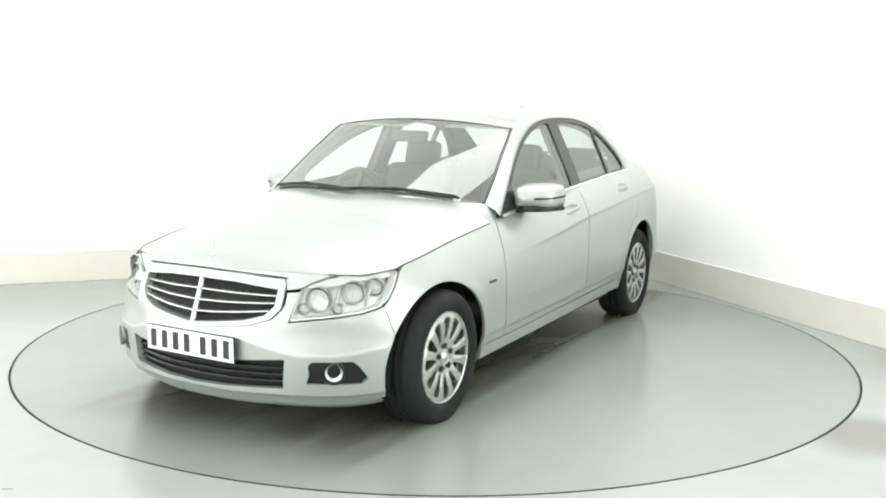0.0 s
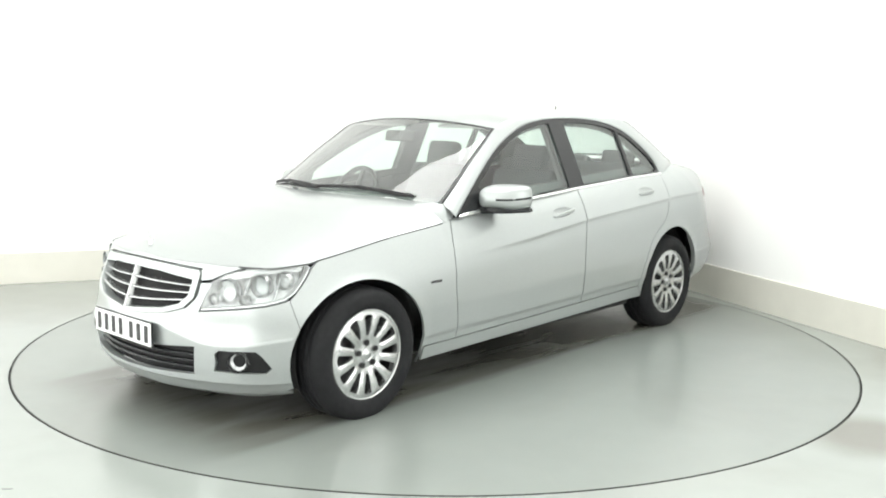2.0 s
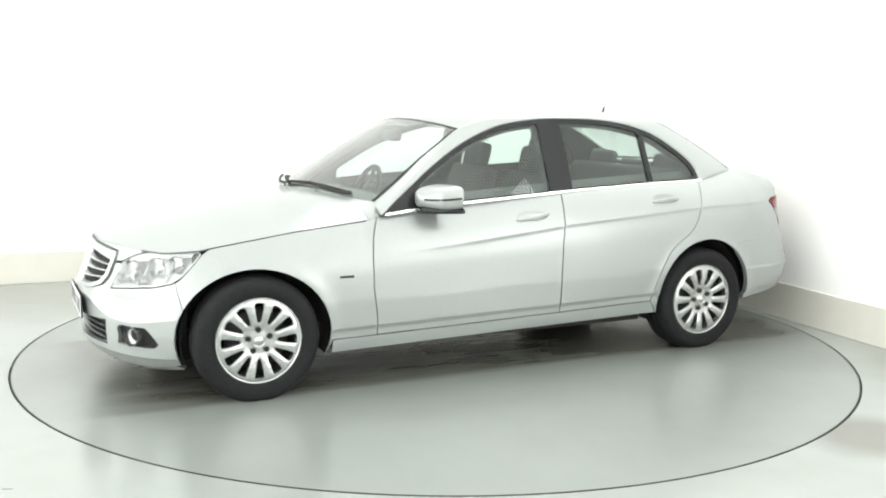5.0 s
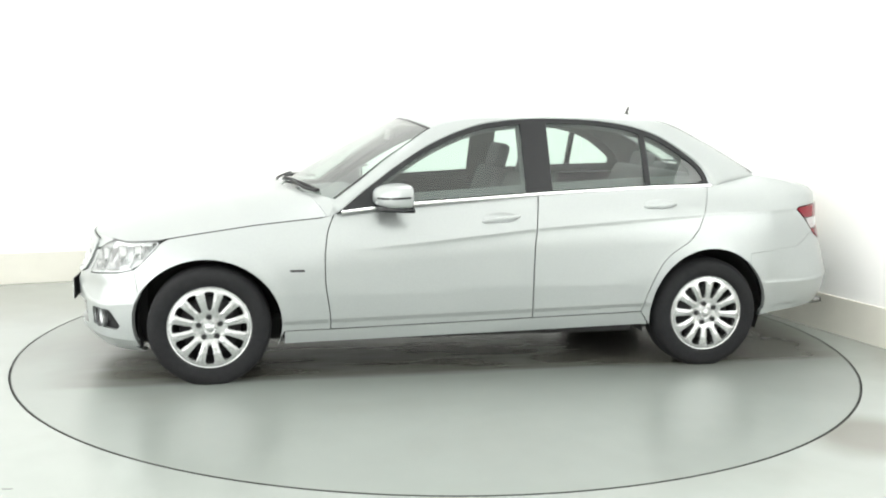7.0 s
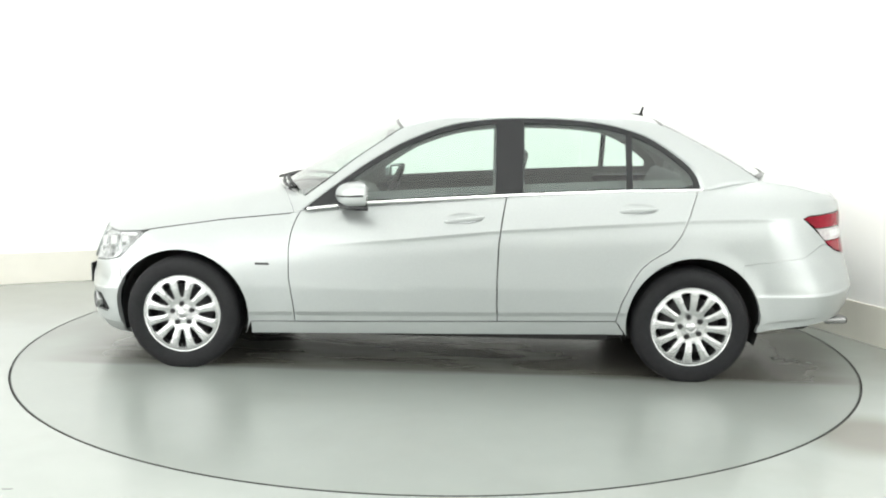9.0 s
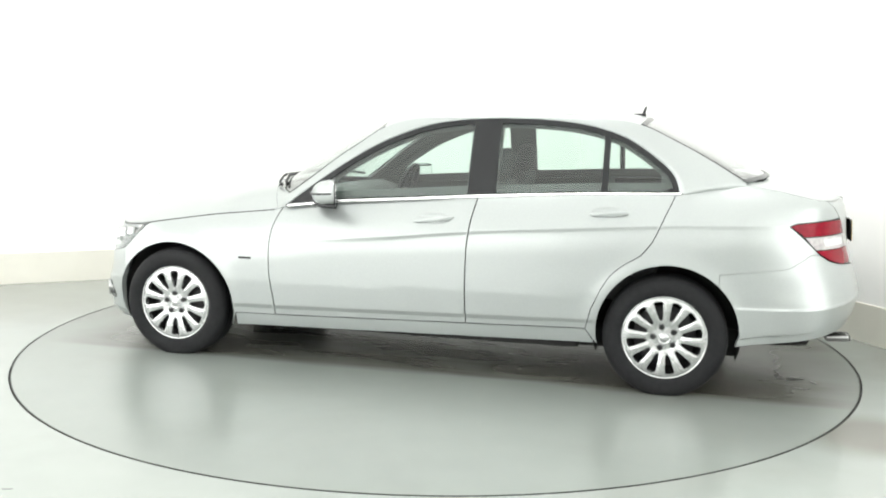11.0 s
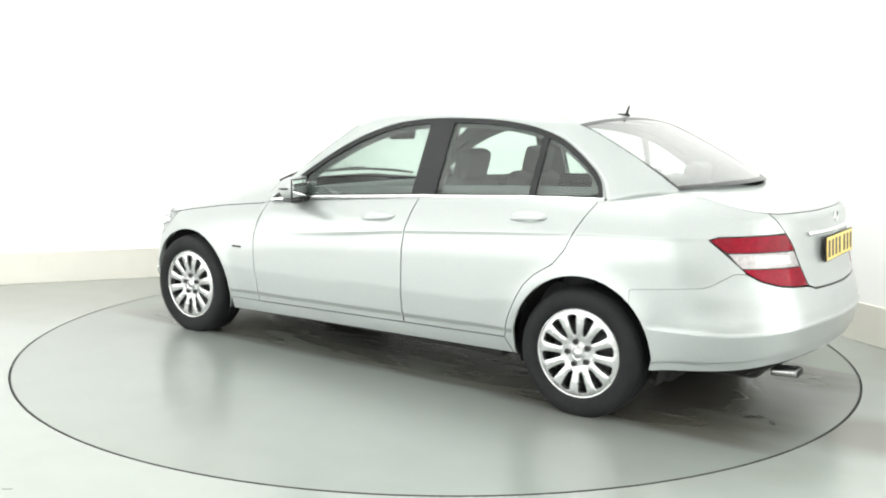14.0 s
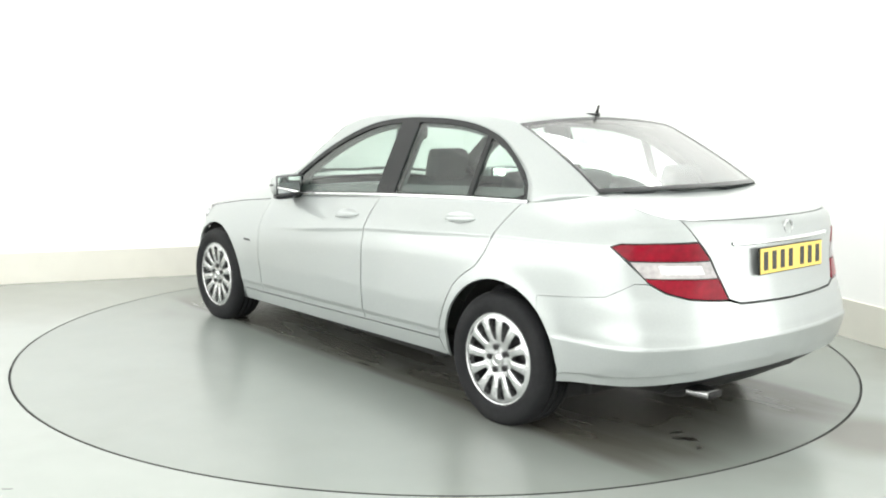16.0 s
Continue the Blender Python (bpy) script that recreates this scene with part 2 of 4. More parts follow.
FRONT_Z = [0.12, 0.17, 0.212, 0.221, 0.30, 0.38, 0.462, 0.474, 0.53, 0.60, 0.67, 0.745, 0.9]
FRONT_IN = [0.13, 0.055, 0.029, 0.016, 0.008, 0.003, 0.0, 0.007, 0.020, 0.046, 0.074, 0.105, 0.22]
REAR_Z = [0.15, 0.22, 0.28, 0.34, 0.42, 0.515, 0.527, 0.56, 0.62, 0.68, 0.80, 0.90, 0.97, 1.00, 1.1]
REAR_IN = [0.15, 0.105, 0.072, 0.046, 0.020, 0.0, 0.008, 0.014, 0.033, 0.056, 0.083, 0.090, 0.105, 0.135, 0.25]
LOW_Z = [0.12, 0.19, 0.24, 0.29, 0.336, 0.345, 0.48, 0.60, 2.0]
LOW_IN = [0.12, 0.056, 0.040, 0.028, 0.021, 0.012, 0.0, 0.0, 0.0]
LINE_X = [-2.0, -1.43, -1.0, -0.4, 0.2, 0.8]
LINE_Z = [0.891, 0.874, 0.846, 0.803, 0.738, 0.68]


def top_z(u):
    return np.interp(np.interp(np.abs(u), ARC, PLAN[:, 0]), TOP_X, TOP_Z)


def front_dip(a):
    """How far the bumper's crease drops from the middle towards the lamps, to rise again to the wheel."""
    return 0.068 * smooth01(0.2, 0.55, a) - 0.034 * smooth01(0.62, 1.0, a)


def surf(u, z, out=0.0):
    """Point of the lower body at arc length u (left side positive, front centre 0) and height z."""
    s = np.where(np.asarray(u) < 0, -1.0, 1.0)
    a = np.clip(np.abs(u), 0, LEN)
    x, y = np.interp(a, ARC, PLAN[:, 0]), np.interp(a, ARC, PLAN[:, 1])
    nx, ny = np.interp(a, ARC, NRM[:, 0]), np.interp(a, ARC, NRM[:, 1])
    zt, ti = np.interp(x, TOP_X, TOP_Z), np.interp(x, TOP_X, TOP_IN)
    q = np.clip((zt - z) / 0.32, 0, 1)
    side = np.interp(z + 0.025 * (x + 0.1) * (np.abs(x) < 1.2), LOW_Z, LOW_IN) + ti * (1 - q) ** 2.6
    c = np.interp(x, LINE_X, LINE_Z) - z
    side = side - 0.009 * np.where(c > 0, np.exp(-np.maximum(c, 0) / 0.010), np.exp(np.minimum(c, 0) / 0.05)) * smooth01(0.75, 0.0, x) * smooth01(-2.1, -1.85, x)
    # the rear bumper's ledge runs on round the corner to the wheel arch
    side = side + 0.008 * smooth01(0.473, 0.484, z) * np.exp(-np.maximum(z - 0.478, 0) / 0.08) * smooth01(-1.70, -1.77, x)
    # wheel arch lips stand a little proud
    for ax in (1.38, -1.38):
        rr = np.hypot(x - ax, z - 0.31)
        side = side - 0.008 * np.exp(-((rr - 0.36) / 0.05) ** 2)
    wf, wr = smooth01(1.45, 2.0, x), smooth01(-1.75, -2.25, x)
    d = side * (1 - wf - wr) + wf * np.interp(z + front_dip(a) * smooth01(0.57, 0.45, z) * smooth01(0.23, 0.40, z), FRONT_Z, FRONT_IN) + wr * np.interp(z + 0.045 * smooth01(0.3, 1.1, LEN - a) * smooth01(0.66, 0.56, z), REAR_Z, REAR_IN) - out
    return np.stack([x - nx * d, s * (y - ny * d), z + 0 * x], -1)

# ---- the studio: floor, walls round a square room turned 21.5 degrees, ceiling ----
TURN = radians(21.5)
AX = Vector((math.cos(TURN), math.sin(TURN), 0))      # out through the east wall
AY = Vector((-math.sin(TURN), math.cos(TURN), 0))     # out through the north wall
EAST, NORTH, WEST, SOUTH, HIGH = 2.56, 2.72, -5.2, -8.2, 3.7
PLINTH = 0.25
R_TABLE = 2.465


def room_pose(a, b, z):
    return Matrix.Translation(AX * a + AY * b + Vector((0, 0, z))) @ Matrix.Rotation(TURN, 4, "Z")


def structure(name, bm, mat, label, smooth=False):
    return tagged(part(name, bm, mat, None, "", smooth), label, name.split("_")[0], kind="structure")


def build_room():
    # floor with a round well for the turntable
    bm = bmesh.new()
    n = 160
    ring = [bm.verts.new(((R_TABLE + 0.006) * math.cos(2 * math.pi * i / n), (R_TABLE + 0.006) * math.sin(2 * math.pi * i / n), 0)) for i in range(n)]
    outer = []
    for i in range(n):
        a = 2 * math.pi * i / n
        d = Vector((math.cos(a), math.sin(a), 0))
        ca, cb = d.dot(AX), d.dot(AY)
        k = min((EAST + 0.1) / ca if ca > 1e-6 else 1e9, (WEST - 0.1) / ca if ca < -1e-6 else 1e9, (NORTH + 0.1) / cb if cb > 1e-6 else 1e9, (SOUTH - 0.1) / cb if cb < -1e-6 else 1e9)
        outer.append(bm.verts.new(d * k))
    low = [bm.verts.new((v.co.x, v.co.y, -0.05)) for v in ring]
    for i in range(n):
        j = (i + 1) % n
        bm.faces.new((ring[i], outer[i], outer[j], ring[j]))
        bm.faces.new((low[i], ring[i], ring[j], low[j]))
    structure("floor", bm, FLOOR, "glossy grey-green painted studio floor round the turntable")
    bm = bmesh.new()
    bm_cyl(bm, pose(0, 0, -0.06), R_TABLE + 0.05, R_TABLE + 0.05, 0.02, 96)
    structure("floor_pit", bm, GAP, "dark pit under the turntable edge")
    w, d = EAST - WEST, NORTH - SOUTH
    mid_a, mid_b = (EAST + WEST) / 2, (NORTH + SOUTH) / 2
    for name, a, b, sx, sy in (("wall_east", EAST + 0.06, mid_b, 0.12, d + 0.24), ("wall_west", WEST - 0.06, mid_b, 0.12, d + 0.24), ("wall_north", mid_a, NORTH + 0.06, w, 0.12), ("wall_south", mid_a, SOUTH - 0.06, w, 0.12)):
        bm = bmesh.new()
        bm_box(bm, room_pose(a, b, (HIGH + PLINTH) / 2 - 0.01), sx, sy, HIGH - PLINTH + 0.02)
        structure(name, bm, WALL, "plain bright white studio wall above a cream plinth")
    t = 0.03
    for name, a, b, sx, sy in (("baseboard_east", EAST + 0.02, mid_b, t + 0.04, d + 0.1), ("baseboard_west", WEST - 0.02, mid_b, t + 0.04, d + 0.1), ("baseboard_north", mid_a, NORTH + 0.02, w - 0.02, t + 0.04), ("baseboard_south", mid_a, SOUTH - 0.02, w - 0.02, t + 0.04)):
        bm = bmesh.new()
        bm_box(bm, room_pose(a, b, PLINTH / 2), sx, sy, PLINTH, 0.004)
        structure(name, bm, CREAM, "cream painted plinth board along the foot of the wall")
    bm = bmesh.new()
    bm_box(bm, room_pose(mid_a, mid_b, HIGH + 0.05), w + 0.3, d + 0.3, 0.1)
    structure("ceiling", bm, CEIL, "plain white studio ceiling")


build_room()

# ---- turntable ----
turntable = tagged(new("turntable"), "large round grey-green turntable set flush in the floor", "turntable")
bm = bmesh.new()
bm_cyl(bm, pose(0, 0, -0.012), R_TABLE - 0.006, R_TABLE - 0.006, 0.024, 160)
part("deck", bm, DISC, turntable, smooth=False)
bm = bmesh.new()
vs, fs = lathe([(R_TABLE - 0.0075, 0.0002), (R_TABLE - 0.0065, 0.0008), (R_TABLE + 0.000, 0.0008), (R_TABLE + 0.001, -0.02)], 160)
part("rim", mesh_of("rim", [(x, z, y) for x, y, z in vs], fs), GAP, turntable, "thin dark rubber edge strip")


def blob(x, y, r, seed, squash=0.6, turn=0.0):
    """A thin uneven patch lying on the deck."""
    rnd = random.Random(seed)
    n = 26
    ring = []
    for i in range(n):
        a = 2 * math.pi * i / n
        q = r * (1 + 0.28 * math.sin(3 * a + seed) + 0.15 * math.sin(7 * a + 2 * seed) + 0.08 * rnd.uniform(-1, 1))
        ring.append((q * math.cos(a), q * squash * math.sin(a)))
    c, s = math.cos(turn), math.sin(turn)
    pts = [(x + c * a - s * b, y + s * a + c * b, 0.0015) for a, b in ring]
    low = [(px, py, -0.001) for px, py, _ in pts]
    faces = [tuple(range(n))] + [(i, i + n, (i + 1) % n + n, (i + 1) % n) for i in range(n)]
    return mesh_of("blob", pts + low, faces, False)


for x, y, r, k in ((-2.10, 0.31, 0.050, 1), (-2.02, 0.27, 0.030, 2), (-2.20, 0.36, 0.022, 3)):
    part("oil_stain", blob(x, y, r, k, 0.5, 0.7 * k), STAIN, turntable, "small dark oil stain")
part("slot", mesh_of("slot", [(-1.625, -2.458, 0.0008), (-1.585, -2.456, 0.0008), (-1.585, -2.449, 0.0008), (-1.625, -2.451, 0.0008)], [(0, 1, 2, 3)], False), GAP, bpy.data.objects["floor"])


# ---- car ----
car = tagged(new("car"), "silver four-door saloon car parked on the turntable", "car")


def inside(poly, p):
    x, y = p
    r = False
    for (x0, y0), (x1, y1) in zip(poly, poly[1:] + poly[:1]):
        if (y0 > y) != (y1 > y) and x < (x1 - x0) * (y - y0) / (y1 - y0) + x0:
            r = not r
    return r


def dense(poly, step):
    out = []
    for (x0, y0), (x1, y1) in zip(poly, poly[1:] + poly[:1]):
        n = max(1, int(math.hypot(x1 - x0, y1 - y0) / step))
        out += [(x0 + (x1 - x0) * i / n, y0 + (y1 - y0) * i / n) for i in range(n)]
    return out


def shrink(poly, d):
    """Moves an outline inwards by d (outwards where d is negative)."""
    n = len(poly)
    area = sum(poly[i][0] * poly[(i + 1) % n][1] - poly[(i + 1) % n][0] * poly[i][1] for i in range(n))
    s = 1 if area > 0 else -1
    out = []
    for i in range(n):
        a, b, c = Vector(poly[i - 1]), Vector(poly[i]), Vector(poly[(i + 1) % n])
        e, f = (b - a), (c - b)
        if e.length < 1e-9 or f.length < 1e-9:
            out.append(poly[i])
            continue
        e.normalize(), f.normalize()
        k = Vector((-e.y - f.y, e.x + f.x))
        if k.length < 1e-6:
            out.append(poly[i])
            continue
        k.normalize()
        co = max(0.4, k.dot(Vector((-e.y, e.x))))
        out.append(tuple(b + k * (s * d / co)))
    return out


SHEETS = {}


def panel(outline, fn, holes=(), step=0.03, gap=0.0025, depth=0.014, grid=None, lines=()):
    """A sheet cut to an outline in a surface's own plane, bent onto it by fn(a, b, out), with turned-in edges."""
    loops = [dense(shrink(outline, gap), step)] + [dense(shrink(h, -gap), step) for h in holes]
    pts, edges = [], []
    for lp in loops:
        k = len(pts)
        pts += lp
        edges += [(k + i, k + (i + 1) % len(lp)) for i in range(len(lp))]
    border = np.array(pts)
    for line in lines:
        inner = [p for p in line if inside(loops[0], p) and not any(inside(h, p) for h in loops[1:]) and np.min(np.hypot(*(border - p).T)) > 0.005]
        k = len(pts)
        pts += inner
        edges += [(k + i, k + i + 1) for i in range(len(inner) - 1) if math.hypot(inner[i + 1][0] - inner[i][0], inner[i + 1][1] - inner[i][1]) < 0.05]
    edge_pts = np.array(pts)
    g = grid or step
    lo, hi = edge_pts.min(0), edge_pts.max(0)
    for a in np.arange(math.floor(lo[0] / g) * g, hi[0], g):
        for b in np.arange(math.floor(lo[1] / g) * g, hi[1], g):
            if inside(loops[0], (a, b)) and not any(inside(h, (a, b)) for h in loops[1:]):
                if np.min(np.abs(edge_pts - (a, b)).sum(1)) > g * 0.45:
                    pts.append((a, b))
    from_cdt = geometry.delaunay_2d_cdt([Vector(p) for p in pts], edges, [], 0, 1e-6)
    v2, tris = from_cdt[0], from_cdt[2]
    keep = []
    for t in tris:
        c = sum((v2[i] for i in t), Vector((0, 0))) / len(t)
        a, b, d = (v2[i] for i in t)
        size = max((a - b).length, (b - d).length, (d - a).length)
        area = abs((b.x - a.x) * (d.y - a.y) - (d.x - a.x) * (b.y - a.y))
        if area / size > 4e-4 and inside(loops[0], c) and not any(inside(h, c) for h in loops[1:]):
            keep.append(tuple(t))
    P = fn(np.array([p.x for p in v2]), np.array([p.y for p in v2]), 0.0)
    Q = fn(np.array([p.x for p in v2]), np.array([p.y for p in v2]), -depth)
    # rounded lip: the border falls back by 2 mm
    count = {}
    for t in keep:
        for i in range(3):
            e = (t[i], t[(i + 1) % 3])
            count[tuple(sorted(e))] = count.get(tuple(sorted(e)), 0) + 1
    n = len(P)
    a, b, c = (Vector(P[i]) for i in keep[0])
    flip = (b - a).cross(c - a).dot(Vector(P[keep[0][0]] - Q[keep[0][0]])) < 0
    faces = [t[::-1] if flip else t for t in keep]
    ring, rims = {}, []
    for t in faces:
        for i in range(3):
            e = (t[i], t[(i + 1) % 3])
            if count[tuple(sorted(e))] == 1:
                for q in e:
                    ring.setdefault(q, n + len(ring))
                rims.append((e[1], e[0], ring[e[0]], ring[e[1]]))
    me = mesh_of("panel", list(P) + [Q[q] for q in ring], faces + rims)
    # the sheet takes the true normals of the surface, the lips their own
    aa, bb, h = np.array([p.x for p in v2]), np.array([p.y for p in v2]), 0.0025
    N = np.cross(fn(aa + h, bb, 0.0) - fn(aa - h, bb, 0.0), fn(aa, bb + h, 0.0) - fn(aa, bb - h, 0.0))
    N /= np.maximum(np.linalg.norm(N, axis=1), 1e-12)[:, None]
    N *= np.where((N * (P - Q)).sum(1) < 0, -1.0, 1.0)[:, None]
    lip = {}
    for k in range(len(faces), len(me.polygons)):
        for q in me.polygons[k].vertices:
            lip[q] = lip.get(q, 0) + np.array(me.polygons[k].normal)
    table = []
    for pl in me.polygons:
        for q in pl.vertices:
            d = N[q] if pl.index < len(faces) else lip[q] / max(np.linalg.norm(lip[q]), 1e-9)
            table.append(tuple(float(v) for v in d))
    me.normals_split_custom_set(table)
    SHEETS[me.name] = {(pl.index, q): table[i] for pl in me.polygons for i, q in zip(pl.loop_indices, pl.vertices)}
    return me


def flipped(me):
    """The mirror image of a mesh across the car's long axis."""
    m2 = me.copy()
    m2.transform(Matrix.Diagonal((1, -1, 1, 1)))
    m2.flip_normals()
    if me.name in SHEETS:
        known = SHEETS[me.name]
        m2.normals_split_custom_set([(known[pl.index, q][0], -known[pl.index, q][1], known[pl.index, q][2]) for pl in m2.polygons for q in pl.vertices])
    return m2


def pair(name, me, mat, parent, label=""):
    a = part(name, me, mat, parent, label)
    b = part(name, flipped(me), mat, parent, label)
    return a, b


def grid_mesh(rows, close=False):
    """Quads over an array of points (rows x columns x 3)."""
    r, c = rows.shape[:2]
    faces = [(i * c + j, i * c + j + 1, (i + 1) * c + j + 1, (i + 1) * c + j) for i in range(r - 1) for j in range(c - 1)]
    return mesh_of("sheet", rows.reshape(-1, 3), faces)


def up_facing(me, axis):
    me.update()
    s = sum((p.normal.dot(Vector(axis)) * p.area for p in me.polygons))
    if s < 0:
        me.flip_normals()
    return me


def side(a, b, out=0.0):
    return surf(a, b, out)


def arch(ax, r, z0=0.17, cz=0.315, n=28, stretch=1.0):
    """Arch outline in (arc length, height), from its front foot over the top to its rear foot."""
    pts = []
    a0 = math.asin((z0 - cz) / r)
    for i in range(n + 1):
        a = a0 + (math.pi - 2 * a0) * i / n
        pts.append((u_at(ax + r * stretch * math.cos(a)), cz + r * math.sin(a)))
    return pts


# greenhouse: the window opening's upper edge and the outer edge of pillar and roof rail, matched point by point
DAY_X = [0.715, 0.535, 0.380, 0.225, 0.072, -0.084, -0.238, -0.392, -0.546, -0.700, -0.853, -1.005, -1.158, -1.308, -1.395, -1.429]
DAY_Z = [0.886, 1.024, 1.135, 1.229, 1.299, 1.350, 1.376, 1.388, 1.390, 1.387, 1.374, 1.346, 1.292, 1.195, 1.113, 1.022]
RIM_X = [0.72, 0.575, 0.45, 0.315, 0.19, 0.03, -0.20, -0.39, -0.54, -0.70, -0.86, -1.03, -1.21, -1.42, -1.60, -1.755]
RIM_Y = [0.705, 0.682, 0.657, 0.630, 0.602, 0.578, 0.562, 0.556, 0.553, 0.553, 0.555, 0.560, 0.570, 0.585, 0.600, 0.617]
RIM_Z = [0.950, 1.058, 1.155, 1.248, 1.330, 1.382, 1.404, 1.411, 1.414, 1.413, 1.408, 1.396, 1.370, 1.275, 1.178, 1.083]


def glass_side(x, z, out=0.0):
    """Side window surface: leans in with height and tapers to both ends."""
    y = 0.768 - 0.43 * (z - 0.98) - 0.10 * np.maximum(z - 0.98, 0) ** 2 - 0.022 * ((x + 0.3) / 1.1) ** 2 + out
    return np.stack([x + 0 * y, y, z + 0 * y], -1)


NG = 96
# both curves run by the same parameter, so that the ends of pillars meet
_tp = np.linspace(0, 15, NG)


def by_index(values):
    return spline([(i, v) for i, v in enumerate(values)], 400)


def curve_at(values, t):
    q = by_index(values)
    return np.interp(t, q[:, 0], q[:, 1])


DAY = np.stack([curve_at(DAY_X, _tp), curve_at(DAY_Z, _tp)], -1)
RIM = np.stack([curve_at(RIM_X, _tp), curve_at(RIM_Y, _tp), curve_at(RIM_Z, _tp)], -1)


def roof_frame():
    """Pillars and roof rail of one side in one sheet."""
    D = glass_side(DAY[:, 0], DAY[:, 1], 0.004)
    tang = np.gradient(DAY, axis=0)
    nrm = np.stack([tang[:, 1], -tang[:, 0]], -1)
    nrm /= np.linalg.norm(nrm, axis=1)[:, None]
    nrm *= np.sign((nrm * (DAY - np.array([-0.4, 1.0]))).sum(1))[:, None]
    wid = np.linalg.norm(RIM - D, axis=1)
    C2 = DAY + nrm * (0.45 * wid)[:, None]
    C = glass_side(C2[:, 0], C2[:, 1], 0.010)
    t = np.linspace(0, 1, 9)[None, :, None]
    rows = (1 - t) ** 2 * D[:, None] + 2 * t * (1 - t) * C[:, None] + t ** 2 * RIM[:, None]
    inner = glass_side(DAY[:, 0], DAY[:, 1], -0.03)[:, None]
    rows = np.concatenate([inner, rows], 1)
    # the rear pillar's foot runs down onto the shoulder
    last = rows[-1]
    foot = np.stack([surf(u_at(x), float(top_z(u_at(x))) - 0.006, -0.002) for x in np.linspace(-1.43, -1.765, rows.shape[1])])
    mid = (last + foot) / 2 + np.array([0, 0.002, 0.0])
    rows = np.concatenate([rows, mid[None], foot[None]], 0)
    return up_facing(grid_mesh(rows), (0, 1, 0.5))


def across(edge, bow_x, bow_z, n=25, power=2.0):
    """A sheet from an edge curve on the left to its mirror image: bowed by bow_x and bow_z in the middle."""
    s = np.linspace(-1, 1, n)
    k = 1 - np.abs(s) ** power
    rows = np.empty((len(edge), n, 3))
    rows[..., 0] = edge[:, 0:1] + np.asarray(bow_x)[:, None] * k
    rows[..., 1] = edge[:, 1:2] * s
    rows[..., 2] = edge[:, 2:3] + np.asarray(bow_z)[:, None] * k
    return up_facing(grid_mesh(rows), (0, 0, 1))


def piece(t0, t1, n=20):
    t = np.linspace(t0, t1, n)
    return np.stack([curve_at(RIM_X, t), curve_at(RIM_Y, t), curve_at(RIM_Z, t)], -1), np.linspace(0, 1, n)


# bonnet and boot lid grow from the shoulder's edge
HOOD_C = ([0.75, 1.042, 1.367, 1.73, 1.951, 2.06], [0.985, 0.975, 0.925, 0.850, 0.790, 0.735])


def build_hood():
    uu = np.linspace(u_front(0.0), u_at(0.775), 60)
    e = surf(uu, top_z(uu))
    e[:, 1] = np.maximum(e[:, 1] - 0.0055, 0)
    w = smooth01(1.5, 0.775, e[:, 0])
    n = 41
    s = np.linspace(-1, 1, n)
    k = 1 - np.abs(s)[None, :] ** (2.2 + 3.8 * smooth01(1.25, 0.8, e[:, 0]))[:, None]
    rows = np.empty((len(uu), n, 3))
    rows[..., 0] = e[:, 0:1] + 0.19 * w[:, None] * (1 - s ** 2)
    rows[..., 1] = e[:, 1:2] * s
    zc = np.interp(rows[..., 0], HOOD_C[0], HOOD_C[1])
    rows[..., 2] = e[:, 2:3] + np.maximum(zc - e[:, 2:3], 0) * k
    return up_facing(grid_mesh(rows), (0, 0, 1))


LID_C = ([-2.42, -2.36, -2.28, -2.12, -1.93, -1.75], [0.99, 1.000, 1.028, 1.058, 1.073, 1.083])


def build_lid_top():
    uu = np.linspace(u_rear(0.0), u_at(-1.765), 40)
    e = surf(uu, top_z(uu))
    w = smooth01(-2.2, -1.77, e[:, 0])
    n = 31
    s = np.linspace(-1, 1, n)
    k = 1 - np.abs(s)[None, :] ** (2.4 + 4 * smooth01(-2.1, -1.8, e[:, 0]))[:, None]
    rows = np.empty((len(uu), n, 3))
    rows[..., 0] = e[:, 0:1] - 0.15 * w[:, None] * (1 - s ** 2)
    rows[..., 1] = e[:, 1:2] * s
    zc = np.interp(rows[..., 0], LID_C[0], LID_C[1])
    rise = 1 - np.exp(-np.maximum(rows[..., 0] - e[0, 0], 0) / 0.05)
    rows[..., 2] = e[:, 2:3] + (zc - e[:, 2:3]) * k * rise
    return up_facing(grid_mesh(rows), (0, 0, 1))


part("bonnet", build_hood(), PAINT, car)
part("boot_lid", build_lid_top(), PAINT, car)
pair("pillar_frame", roof_frame(), PAINT, car)
e, t = piece(4, 12.0, 40)
part("roof", across(e, 0.075 * (1 - smooth01(0, 0.25, t)) - 0.02 * smooth01(0.8, 1, t), 0.046 - 0.012 * smooth01(0.75, 1, t), power=2.2), PAINT, car)
e, t = piece(0, 4, 20)
windscreen = part("windscreen", across(e, 0.27 * (1 - t) + 0.075 * t, 0.030 + 0.016 * t), WINDSCREEN, car)
e, t = piece(12, 15, 20)
rear_screen = part("rear_window", across(e, -0.02 * (1 - t) - 0.155 * t, 0.034 * (1 - t) + 0.012 * t), SCREEN, car)



# ---- lower body, cut into its panels ----
def front(a, b, out=0.0):
    return surf(a, b, out)


def rear(a, b, out=0.0):
    """a: arc length from the tail's middle, left positive."""
    a = np.asarray(a)
    return surf(np.where(a < 0, -1.0, 1.0) * (LEN - np.abs(a)), b, out)


def both(half):
    """A closed outline from its left half, which runs from the middle below to the middle above."""
    return half + [(-a, b) for a, b in reversed(half) if abs(a) > 1e-6]


